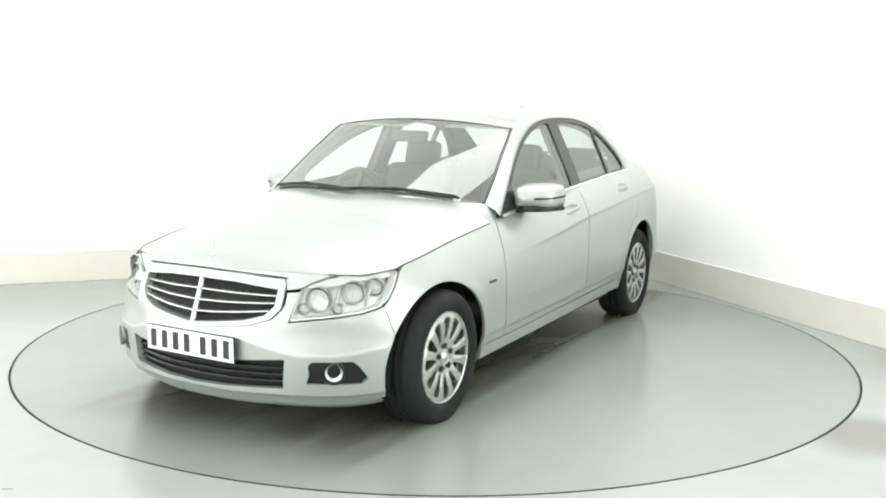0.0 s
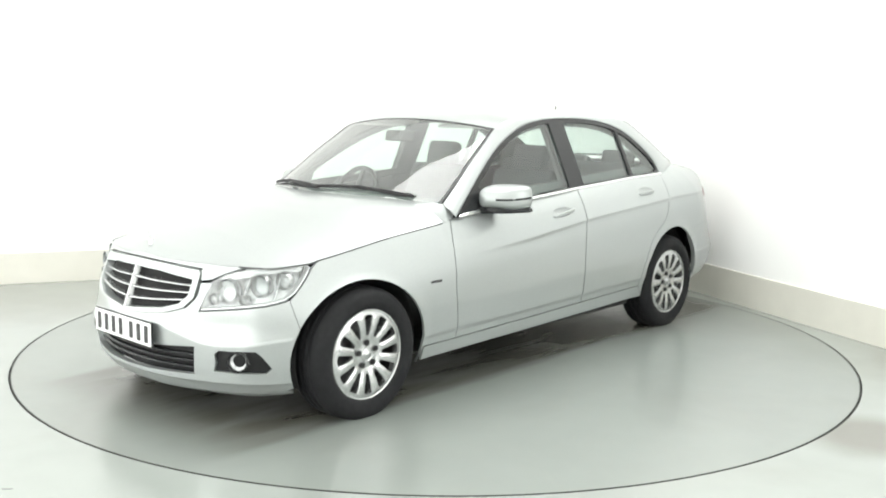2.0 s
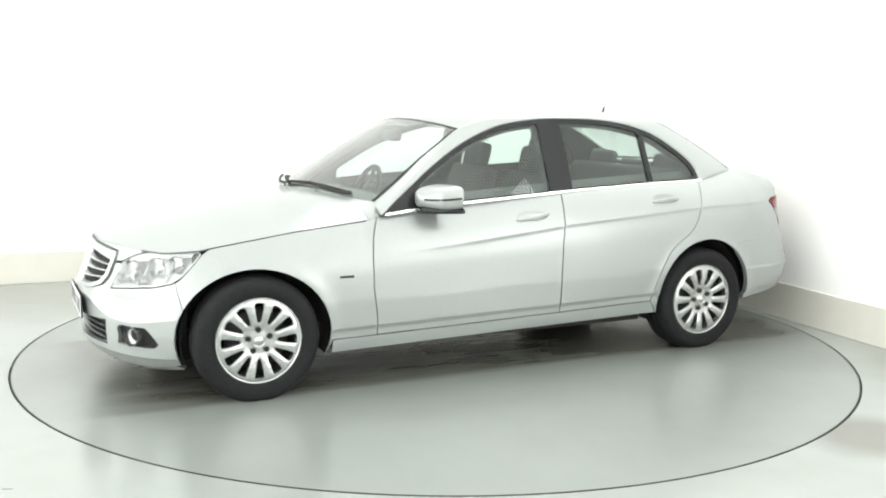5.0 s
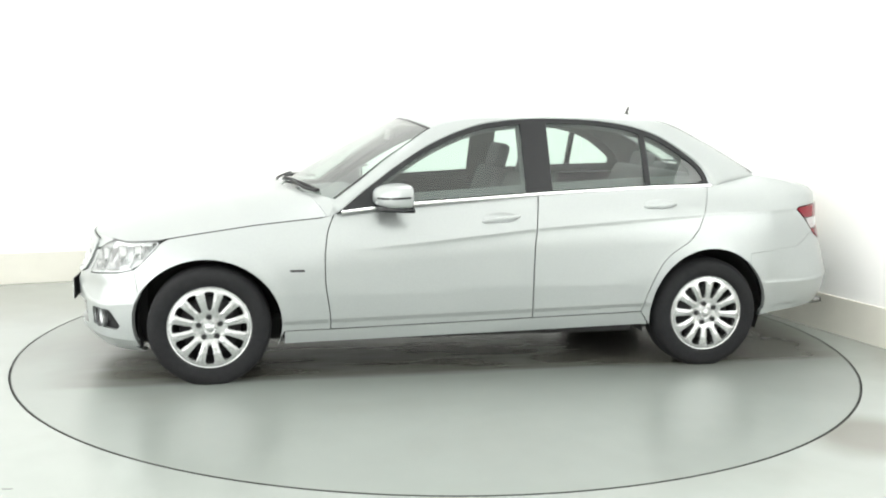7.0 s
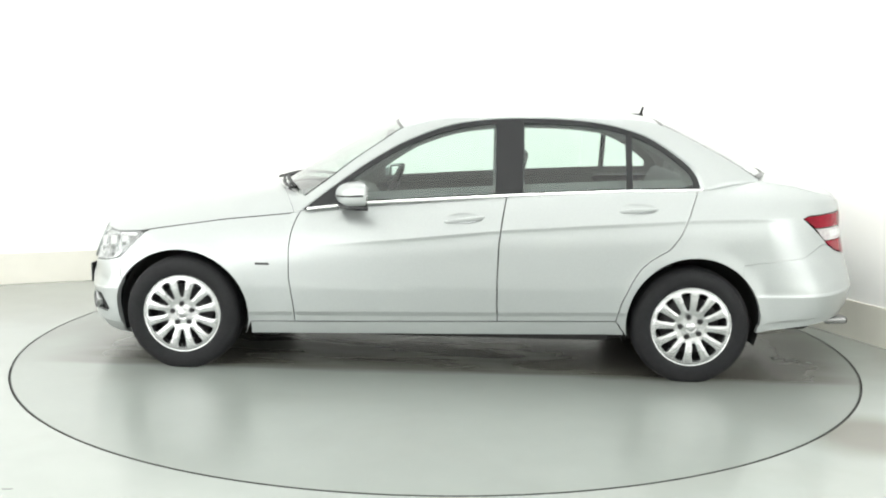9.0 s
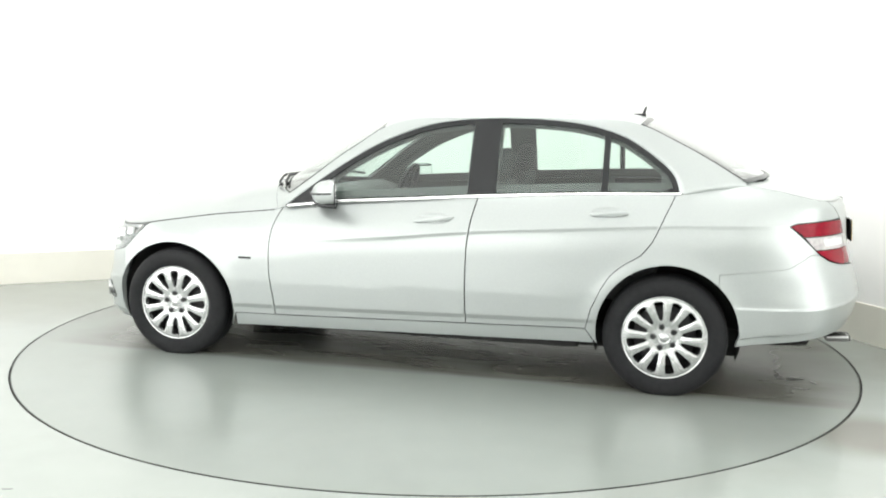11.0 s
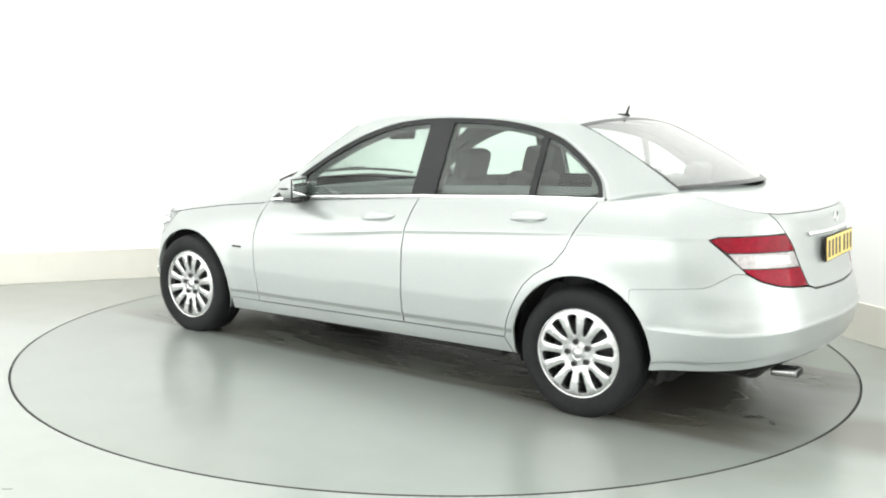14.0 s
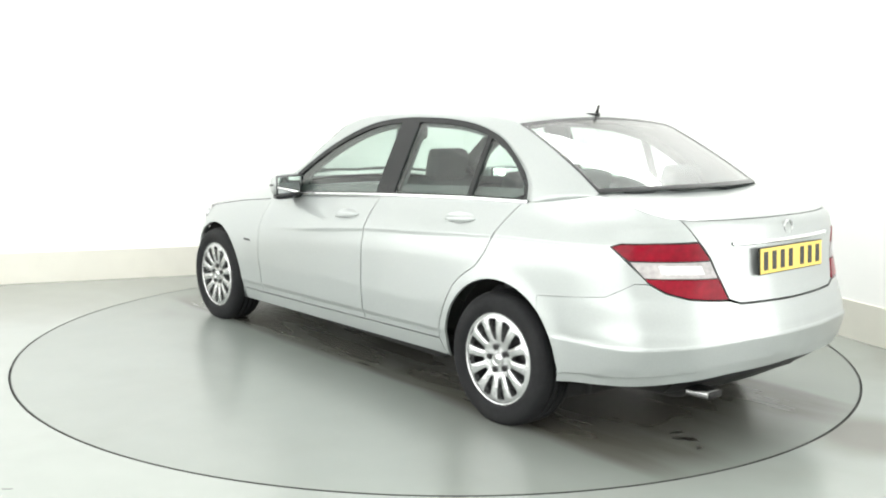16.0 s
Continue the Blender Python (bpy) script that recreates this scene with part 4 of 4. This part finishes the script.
HL = [(0.511, 0.669), (0.57, 0.6965), (0.634, 0.7165), (0.70, 0.7275)] + [(u, float(top_z(u)) - 0.003) for u in np.linspace(0.76, 1.02, 6)] + [(1.038, 0.726), (0.994, 0.678), (0.94, 0.624), (0.885, 0.592), (0.794, 0.573), (0.689, 0.562), (0.470, 0.538)]
for sgn in (1, -1):
    o = HL if sgn > 0 else [(-a, b) for a, b in reversed(HL)]
    lamp = part("headlight", panel(o, lambda a, b, out=0.0: surf(a, b, out - 0.055), gap=0.0, depth=0.004), REFLECTOR, car, "clear-lensed headlight with silver reflectors")
    part("bezel", panel(o, lambda a, b, out=0.0: surf(a, b, out - 0.001), [shrink(o, 0.0022)], gap=0.0004, depth=0.004, step=0.02), TRIM_GREY, lamp)
    part("inner_wall", panel(o, lambda a, b, out=0.0: surf(a, b, out - 0.006), [shrink(o, 0.008)], gap=0.001, depth=0.05, step=0.02), REFLECTOR, lamp)
    ln = part("lens", panel(o, lambda a, b, out=0.0: surf(a, b, out + 0.001), gap=0.004, depth=0.003), CLEAR, lamp)
    ln.visible_shadow = False
    for u, z, r, mat in ((0.775, 0.655, 0.052, ALLOY), (0.60, 0.628, 0.056, ALLOY), (0.905, 0.675, 0.040, ALLOY), (0.535, 0.590, 0.026, ALLOY), (0.69, 0.592, 0.022, ALLOY)):
        p = surf(sgn * u, z, -0.032)
        round_lamp("reflector", p, (0.95, 0.25 * sgn, -0.03), r, lamp, mat, REFLECTOR if r != 0.052 else CLEAR)
    brow = [(0.54, 0.674), (0.634, 0.711), (0.72, 0.725)] + [(u, float(top_z(u)) - 0.006) for u in np.linspace(0.76, 1.0, 6)] + [(0.985, 0.712), (0.80, 0.703), (0.65, 0.682)]
    o2 = brow if sgn > 0 else [(-a, b) for a, b in reversed(brow)]
    part("brow", panel(o2, lambda a, b, out=0.0: surf(a, b, out - 0.010), gap=0.0, depth=0.02), ALLOY, lamp, "frosted upper edge of the lamp")
    # ribbed inner trim
    for u in (0.56, 0.685, 0.85):
        zz = np.linspace(0.59, 0.69, 6)
        rows = np.stack([surf(sgn * (u + 0.02 * (zz - 0.64) / 0.05) + a, zz, q) for a, q in ((-0.008, -0.05), (-0.005, -0.03), (0.005, -0.03), (0.008, -0.05))], 1)
        part("rib", up_facing(grid_mesh(rows), (1, 0, 0)), ALLOY, lamp)


def plate(name, x, z, face, mat, label, back, tilt=0.0):
    bm = bmesh.new()
    bm_box(bm, pose(0, 0, 0), 0.008, 0.512, 0.116, 0.003)
    ob = part(name, bm, back, car, label, smooth=False)
    ob.matrix_basis = pose(x, 0, z, 0, tilt, 0)
    bm = bmesh.new()
    bm_box(bm, pose(face * 0.0045, 0, 0), 0.004, 0.502, 0.107, 0.0015)
    part("sheet", bm, mat, ob, smooth=False)
    for i in range(7):
        y = -0.212 + i * 0.066 + (0.028 if i > 3 else 0)
        bm = bmesh.new()
        bm_box(bm, pose(face * 0.0068, face * y, 0), 0.0015, 0.034, 0.079)
        part("bar", bm, INK, ob, smooth=False)
    return ob


plate("front_number_plate", 2.138, 0.412, 1, PLATE_WHITE, "white front number plate with dark bars", BLACK)
plate("rear_number_plate", -2.327, 0.824, -1, PLATE_YELLOW, "yellow rear number plate with dark bars", BLACK, 4)

# bonnet ornament: a plain ring on a stem
vs, fs = lathe([(0.027 + 0.0025 * math.cos(q), 0.0025 * math.sin(q)) for q in np.linspace(0, 2 * math.pi, 9)], 28)
orn = part("bonnet_ornament", mesh_of("ring", vs, fs), CHROME, car, "small chrome ring on a stem")
orn.matrix_basis = pose(1.985, 0, 0.825, 0, 0, 90)
bm = bmesh.new()
bm_cyl(bm, pose(0, 0, -0.038), 0.010, 0.004, 0.03, 12)
part("stem", bm, CHROME, orn)

# ---- rear lamps and boot details ----
for sgn in (1, -1):
    def lens_part(name, o, mat, parent, out):
        o = o if sgn > 0 else [(-a, b) for a, b in reversed(o)]
        return part(name, panel(o, lambda a, b, q=0.0: rear(a, b, q + out), gap=0.0012, depth=0.02, step=0.02), mat, parent)
    tl = lens_part("tail_light", TAIL, GLOSS_BLACK, car, -0.006)
    tagged(tl, "red and white wrap-round tail light")
    lens_part("red_lens", [(1.020, 0.887), (0.983, 0.898), (0.80, 0.907), (0.593, 0.912), (0.528, 0.842), (0.940, 0.836)], RED, tl, 0.004)
    lens_part("white_lens", [(0.935, 0.832), (0.526, 0.838), (0.489, 0.768), (0.862, 0.768)], WHITE_LENS, tl, 0.002)
    lens_part("reversing_lamp", [(0.80, 0.821), (0.575, 0.823), (0.556, 0.785), (0.775, 0.784)], REFLECTOR, tl, 0.0032)
    lens_part("red_lens", [(0.857, 0.765), (0.487, 0.765), (0.445, 0.681), (0.53, 0.683), (0.644, 0.692), (0.751, 0.715), (0.83, 0.748)], RED, tl, 0.004)
aa = np.linspace(-0.40, 0.40, 31)
rows = np.stack([rear(aa, 0 * aa + 0.902 + dz, o) for dz, o in ((0.010, -0.002), (0.007, 0.006), (0.0, 0.008), (-0.006, 0.006), (-0.008, -0.002))], 1)
part("boot_handle", up_facing(grid_mesh(rows), (-1, 0, 0)), CHROME, boot_face, "slim chrome grip strip above the number plate")
vs, fs = lathe([(0.026, -0.006), (0.028, 0.003), (0.032, 0.003), (0.034, -0.006)], 28)
bd = part("boot_badge", mesh_of("badge", vs, fs), ALLOY, boot_face, "small round chrome badge")
_b = rear(0.0, 0.953, 0.002)
bd.matrix_basis = pose(float(_b[0]), 0, 0.953, 0, 12, 90)
bm = bmesh.new()
bm_box(bm, pose(0, 0, 0), 0.12, 0.10, 0.036, 0.015, 3)
ex = part("exhaust_tip", bm, TIP, car, "flattened chrome exhaust tip")
ex.matrix_basis = pose(-2.255, 0.50, 0.292, 0, 3, 0)
bm = bmesh.new()
bm_box(bm, pose(-0.0595, 0, 0), 0.003, 0.090, 0.028, 0.0)
part("bore", bm, DARK, ex)
rows = np.stack([rear(aa * 1.7, 0 * aa + z, o) for z, o in ((0.39, -0.04), (0.33, -0.05), (0.25, -0.14))], 1)
part("rear_valance", up_facing(grid_mesh(rows), (-1, 0, 0)), BLACK, car, "black plastic rear valance")

# ---- roof aerial ----
bm = bmesh.new()
bm_box(bm, pose(-1.175, 0, 1.418), 0.075, 0.030, 0.018, 0.008, 2)
aer = part("aerial", bm, BLACK, car, "short black roof aerial")
bm = bmesh.new()
bm_cyl(bm, pose(-1.203, 0, 1.444, 0, -18, 0), 0.009, 0.005, 0.05, 12)
part("mast", bm, BLACK, aer)


# ---- doors: handles and mirrors ----
def loft_box(name, sections):
    """Joins rounded-rectangle sections (centre, half width, half height in a plane across x) into a closed form."""
    n = 24
    verts, faces = [], []
    for cx, cy, cz, hy, hz in sections:
        for i in range(n):
            a = 2 * math.pi * i / n
            c, s_ = math.cos(a), math.sin(a)
            verts.append((cx, cy + hy * math.copysign(abs(c) ** 0.5, c), cz + hz * math.copysign(abs(s_) ** 0.5, s_)))
    k = len(sections)
    for q in range(k - 1):
        for i in range(n):
            j = (i + 1) % n
            faces.append((q * n + i, q * n + j, (q + 1) * n + j, (q + 1) * n + i))
    faces += [tuple(range(n))[::-1], tuple(range((k - 1) * n, k * n))]
    return mesh_of(name, verts, faces)


def door_handle(x0, x1, z0, z1):
    xs = np.linspace(x0, x1, 13)
    secs = []
    for i, x in enumerate(xs):
        q = i / 12
        z = z0 + (z1 - z0) * q
        p = surf(u_at(x), z)
        bulge = math.sin(math.pi * q) ** 0.45
        secs.append((x, p[1] + 0.014 * bulge - 0.004, z, 0.007, 0.004 + 0.007 * bulge))
    return up_facing(loft_box("handle", secs), (0, 1, 0))


def handle_cup(xc, zc):
    """Shallow oval scoop behind the handle: a thin dished shell that stands in a rolled rim."""
    rows = []
    for k, e, o in ((1.0, 0.0045, -0.0008), (1.0, 0.001, -0.002), (0.84, 0.0, -0.006), (0.60, 0.0, -0.010), (0.02, 0.0, -0.012)):
        rows.append([tuple(surf(u_at(xc + (0.092 * k + e) * math.cos(a)), zc + (0.024 * k + e) * math.sin(a), o)) for a in np.linspace(0, 2 * math.pi, 33)])
    return up_facing(grid_mesh(np.array(rows)), (0, 1, 0))


for doors, x0, x1, z0, z1 in ((f_doors, -0.055, -0.272, 0.838, 0.868), (r_doors, -0.985, -1.188, 0.913, 0.928)):
    hm, cm = door_handle(x0, x1, z0, z1), handle_cup((x0 + x1) / 2, (z0 + z1) / 2 + 0.006)
    for dr, h, c in ((doors[0], hm, cm), (doors[1], flipped(hm), flipped(cm))):
        part("handle", h, PAINT, dr)
        part("handle_cup", c, PAINT, dr)


def swept(ob):
    """Turns a mirror's parts so that the glass faces the driver: the outer end lies further back."""
    for v in ob.data.vertices:
        v.co.x -= 0.34 * (abs(v.co.y) - 0.885)
    return ob


def mirror_set(parent, sgn):
    secs = []
    for q in np.linspace(0, 1, 12):
        k = math.sqrt(max(0.02, 1 - q ** 3.2))
        secs.append((0.382 + 0.135 * q, sgn * (0.885 - 0.018 * q), 0.984 - 0.012 * q, 0.113 * k ** 0.8, 0.064 * k))
    cap = swept(part("door_mirror", loft_box("cap", secs), PAINT, parent, "silver door mirror with black foot"))
    bm = bmesh.new()
    bm_box(bm, pose(0.375, sgn * 0.885, 0.981), 0.006, 0.186, 0.094, 0.002)
    swept(part("mirror_glass", bm, CHROME, cap))
    bm = bmesh.new()
    bm_box(bm, pose(0.3795, sgn * 0.885, 0.982), 0.007, 0.202, 0.108, 0.003)
    swept(part("glass_surround", bm, BLACK, cap))
    foot = [(0.370 + 0.135 * q, sgn * (0.882 - 0.02 * q), 0.915, 0.110 * math.sqrt(max(0.03, 1 - q ** 2.6)), 0.016) for q in np.linspace(0, 1, 10)]
    swept(part("foot", loft_box("foot", foot), GLOSS_BLACK, cap))
    arm = [(0.43 + 0.08 * q, sgn * 0.79, 0.915, 0.05, 0.022) for q in np.linspace(0, 1, 4)]
    part("arm", loft_box("arm", arm), GLOSS_BLACK, cap)
    ind = []
    for q in list(np.linspace(0.10, 0.9, 9)) + [0.94, 0.97, 0.99, 0.998]:
        k = math.sqrt(max(0.02, 1 - q ** 3.2))
        ind.append((0.384 + 0.135 * q, sgn * (0.885 - 0.018 * q + 0.114 * k ** 0.8), 0.984 - 0.012 * q))
    swept(part("indicator", tube(ind, 0.0055), GLOSS_BLACK, cap, "slim mirror indicator lens"))


mirror_set(f_doors[0], 1)
mirror_set(f_doors[1], -1)
bm = bmesh.new()
p = surf(u_at(0.93), 0.592, 0.001)
bm_box(bm, pose(p[0], p[1], p[2]), 0.075, 0.004, 0.012, 0.001)
me = bpy.data.meshes.new("badge")
bm.to_mesh(me)
bm.free()
part("wing_badge", me, STEEL, wing_l)
part("wing_badge", flipped(me), STEEL, wing_r)


# ---- wheels ----
def rim_face(a, b, out=0.0):
    """The spokes stand up in ridges between the slots and fall off towards the rim."""
    r, c = np.hypot(a, b), np.arctan2(b, a)
    y = np.interp(r, [0, 0.03, 0.06, 0.09, 0.14, 0.19, 0.208], [0.0, 0.0, -0.002, 0.004, 0.010, 0.010, 0.004]) + out
    ridge = 0.5 - 0.5 * np.cos(12 * c - math.pi / 2)
    y = y + 0.007 * (ridge - 0.5) * smooth01(0.075, 0.105, r) * smooth01(0.206, 0.17, r)
    return np.stack([a, y, b], -1)


holes = []
for i in range(12):
    c = 2 * math.pi * (i + 0.25) / 12
    o = []
    for r, h in ((0.092, 4.6), (0.105, 6.0), (0.150, 7.5), (0.179, 7.8), (0.188, 6.4), (0.1905, 0.0)):
        o.append((r * math.cos(c + radians(h)), r * math.sin(c + radians(h))))
    for r, h in ((0.188, 6.4), (0.179, 7.8), (0.150, 7.5), (0.105, 6.0), (0.092, 4.6)):
        o.append((r * math.cos(c - radians(h)), r * math.sin(c - radians(h))))
    holes.append(o)
circle = [(0.206 * math.cos(2 * math.pi * i / 72), 0.206 * math.sin(2 * math.pi * i / 72)) for i in range(72)]
RIM_ME = panel(circle, rim_face, holes, step=0.012, gap=0.0, depth=0.030, grid=0.009)
RIM_ME.materials.append(ALLOY)
vs, fs = lathe([(0.202, -0.02), (0.2045, 0.003), (0.208, 0.008), (0.213, 0.009), (0.2165, 0.005), (0.217, -0.01), (0.198, -0.03), (0.196, -0.12)], 72)
LIP_ME = up_facing(mesh_of("lip", vs, fs), (0, 1, 0))
WHEEL_Z = 0.300
tyre = [(0.216, 0.004), (0.224, 0.014), (0.240, 0.021), (0.262, 0.024), (0.282, 0.020), (0.297, 0.011), (0.305, 0.000), (0.3105, -0.012), (0.3150, -0.030), (0.3155, -0.050), (0.3115, -0.052), (0.3115, -0.058), (0.316, -0.060), (0.3165, -0.085), (0.3125, -0.087), (0.3125, -0.093), (0.3165, -0.095), (0.316, -0.125), (0.312, -0.127), (0.312, -0.133), (0.315, -0.135), (0.3125, -0.160), (0.300, -0.180), (0.262, -0.196), (0.216, -0.18)]
vs, fs = lathe(tyre, 120)
vs = [(x, y + 0.008 * max(0.0, -z - 0.270) / 0.03 * (y > -0.02), max(z, -WHEEL_Z)) for x, y, z in vs]   # pressed flat on the deck
TYRE_ME = mesh_of("tyre", vs, fs)
vs, fs = lathe([(0.0, -0.055), (0.155, -0.055), (0.158, -0.06), (0.158, -0.075), (0.0, -0.075)], 48)
DISC_ME = mesh_of("brake_disc", vs, fs)
vs, fs = lathe([(0.0, -0.10), (0.197, -0.10), (0.197, -0.03)], 48)
BARREL_ME = mesh_of("barrel", vs, fs)
vs, fs = lathe([(0.0, 0.009), (0.020, 0.008), (0.024, 0.002), (0.027, 0.002), (0.030, 0.007), (0.034, 0.005), (0.036, -0.004)], 36)
CAP_ME = mesh_of("hub_cap", vs, fs)
for me, mat in ((LIP_ME, ALLOY), (TYRE_ME, RUBBER), (DISC_ME, STEEL), (BARREL_ME, DARK), (CAP_ME, ALLOY)):
    me.materials.append(mat)
bm = bmesh.new()
bm_cyl(bm, pose(0, 0, 0, 90, 0, 0), 0.014, 0.013, 0.014, 14)
BOLT_ME = bpy.data.meshes.new("bolt")
bm.to_mesh(BOLT_ME)
bm.free()
BOLT_ME.materials.append(BLACK)


def wheel(x, y, turn):
    w = part("wheel", RIM_ME, None, car, "twelve-spoke silver alloy wheel")
    w.matrix_basis = pose(x, y, WHEEL_Z, 0, 0, 0 if y > 0 else 180) @ pose(0, 0, 0, 0, turn, 0)
    for nm, me in (("rim_lip", LIP_ME), ("tyre", TYRE_ME), ("brake_disc", DISC_ME), ("barrel", BARREL_ME), ("hub_cap", CAP_ME)):
        ob = part(nm, me, None, w, "black rubber tyre" if nm == "tyre" else "")
        if nm == "tyre":
            ob.matrix_basis = pose(0, 0, 0, 0, -turn, 0)
    for i in range(5):
        a = 2 * math.pi * (i + 0.3) / 5
        b = part("bolt", BOLT_ME, None, w)
        b.matrix_basis = pose(0.056 * math.cos(a), -0.001, 0.056 * math.sin(a))


for x in (1.38, -1.386):
    wheel(x, 0.846, 7 if x > 0 else 19)
    wheel(x, -0.846, 3)


# ---- cabin ----
def cushion(name, m, sx, sy, sz, mat, parent, bevel, label=""):
    bm = bmesh.new()
    bm_box(bm, m, sx, sy, sz, bevel, 4)
    return part(name, bm, mat, parent, label)


e, t = piece(4.8, 11.8, 30)
hl = across(e * np.array([1, 0.97, 1]) - np.array([0, 0, 0.035]), 0.06 * (1 - smooth01(0, 0.25, t)), 0.026 + 0 * t, power=2.2)
part("headlining", hl, HEADLINER, car)
trim = roof_frame()
trim.transform(Matrix.Translation((0, -0.03, -0.012)))
pair("pillar_trim", trim, DASH, car)
for sgn in (1, -1):
    bm = bmesh.new()
    bm_box(bm, pose(-0.40, sgn * 0.66, 1.16, sgn * 24, 0, 0), 0.13, 0.03, 0.46, 0.01)
    part("centre_pillar_trim", bm, DASH, car)
for sgn in (1, -1):
    seat = cushion("front_seat", pose(0.0, sgn * 0.37, 0.50, 0, -6, 0), 0.52, 0.50, 0.16, CLOTH, car, 0.06, "dark grey cloth front seat")
    cushion("seat_back", pose(-0.34, sgn * 0.37, 0.78, 0, -20, 0), 0.14, 0.48, 0.60, CLOTH, seat, 0.06)
    cushion("headrest", pose(-0.45, sgn * 0.37, 1.135, 0, -14, 0), 0.09, 0.25, 0.17, CLOTH, seat, 0.04)
    for dy in (-0.06, 0.06):
        part("post", tube([(-0.415, sgn * 0.37 + dy, 1.0), (-0.44, sgn * 0.37 + dy, 1.09)], 0.006), CHROME, seat)
bench = cushion("rear_seat", pose(-1.0, 0, 0.52, 0, -6, 0), 0.50, 1.26, 0.16, CLOTH, car, 0.06, "dark grey cloth rear bench seat")
cushion("seat_back", pose(-1.33, 0, 0.80, 0, -24, 0), 0.16, 1.24, 0.58, CLOTH, bench, 0.06)
for y in (0.36, 0.0, -0.36):
    cushion("headrest", pose(-1.475, y, 1.10 if y else 1.07, 0, -14, 0), 0.09, 0.24, 0.13 if y else 0.09, CLOTH, bench, 0.035)
cushion("parcel_shelf", pose(-1.66, 0, 1.02), 0.42, 1.20, 0.03, DASH, car, 0.01)
secs = [(0.46, 0, 0.80, 0.66, 0.09), (0.50, 0, 0.84, 0.68, 0.10), (0.58, 0, 0.865, 0.69, 0.095), (0.72, 0, 0.87, 0.68, 0.075), (0.86, 0, 0.87, 0.62, 0.05), (0.93, 0, 0.87, 0.58, 0.035)]
part("dashboard", loft_box("dashboard", secs), DASH, car, "dark grey moulded dashboard")
vs, fs = lathe([(0.178 + 0.016 * math.cos(q), 0.016 * math.sin(q)) for q in np.linspace(0, 2 * math.pi, 11)], 40)
sw = part("steering_wheel", mesh_of("steering_wheel", vs, fs), BLACK, car, "black leather steering wheel")
sw.matrix_basis = pose(0.36, -0.37, 0.90, 0, 0, 90) @ pose(0, 0, 0, -24, 0, 0)
bm = bmesh.new()
bm_cyl(bm, pose(0, 0.01, 0, 90, 0, 0), 0.075, 0.06, 0.04, 24)
for a in (0, 180, 270):
    bm_box(bm, pose(0, 0, 0, 0, a, 0) @ pose(0.11, 0.0, 0), 0.14, 0.015, 0.035, 0.004)
part("hub", bm, BLACK, sw)
cushion("mirror", pose(0.33, 0, 1.275, 0, -12, 0), 0.03, 0.24, 0.065, BLACK, car, 0.012, "interior rear-view mirror")
for sgn in (1, -1):
    cushion("sun_visor", pose(0.10, sgn * 0.33, 1.345, 0, 10, 0), 0.13, 0.38, 0.015, HEADLINER, car, 0.006)


# ---- what moves: the turntable turns, and the car with it ----
TURNS = ((0.0, 60.25), (0.5, 57.75), (1.0, 54.29), (1.5, 50.75), (2.0, 47.10), (2.5, 43.60), (3.0, 40.03), (3.5, 36.45), (4.0, 32.85), (5.0, 25.65), (6.0, 18.50), (6.5, 14.92), (7.0, 11.20), (7.5, 7.55), (8.0, 3.85), (8.5, 0.27), (9.0, -3.25), (9.5, -6.45), (10.0, -9.1), (10.5, -11.65), (11.0, -14.5), (11.5, -17.91), (12.0, -21.45), (12.5, -24.98), (13.0, -28.55), (13.5, -32.04), (14.0, -35.53), (14.5, -39.06), (15.0, -42.60), (15.5, -46.16), (16.0, -49.81))


def motions():
    walk(turntable, [(t, pose(0, 0, 0, 0, 0, 180 + a)) for t, a in TURNS])
    walk(car, [(t, pose(0, 0, 0, 0, 0, 180 + a) @ pose(-0.021, -0.027, 0)) for t, a in TURNS])


motions()
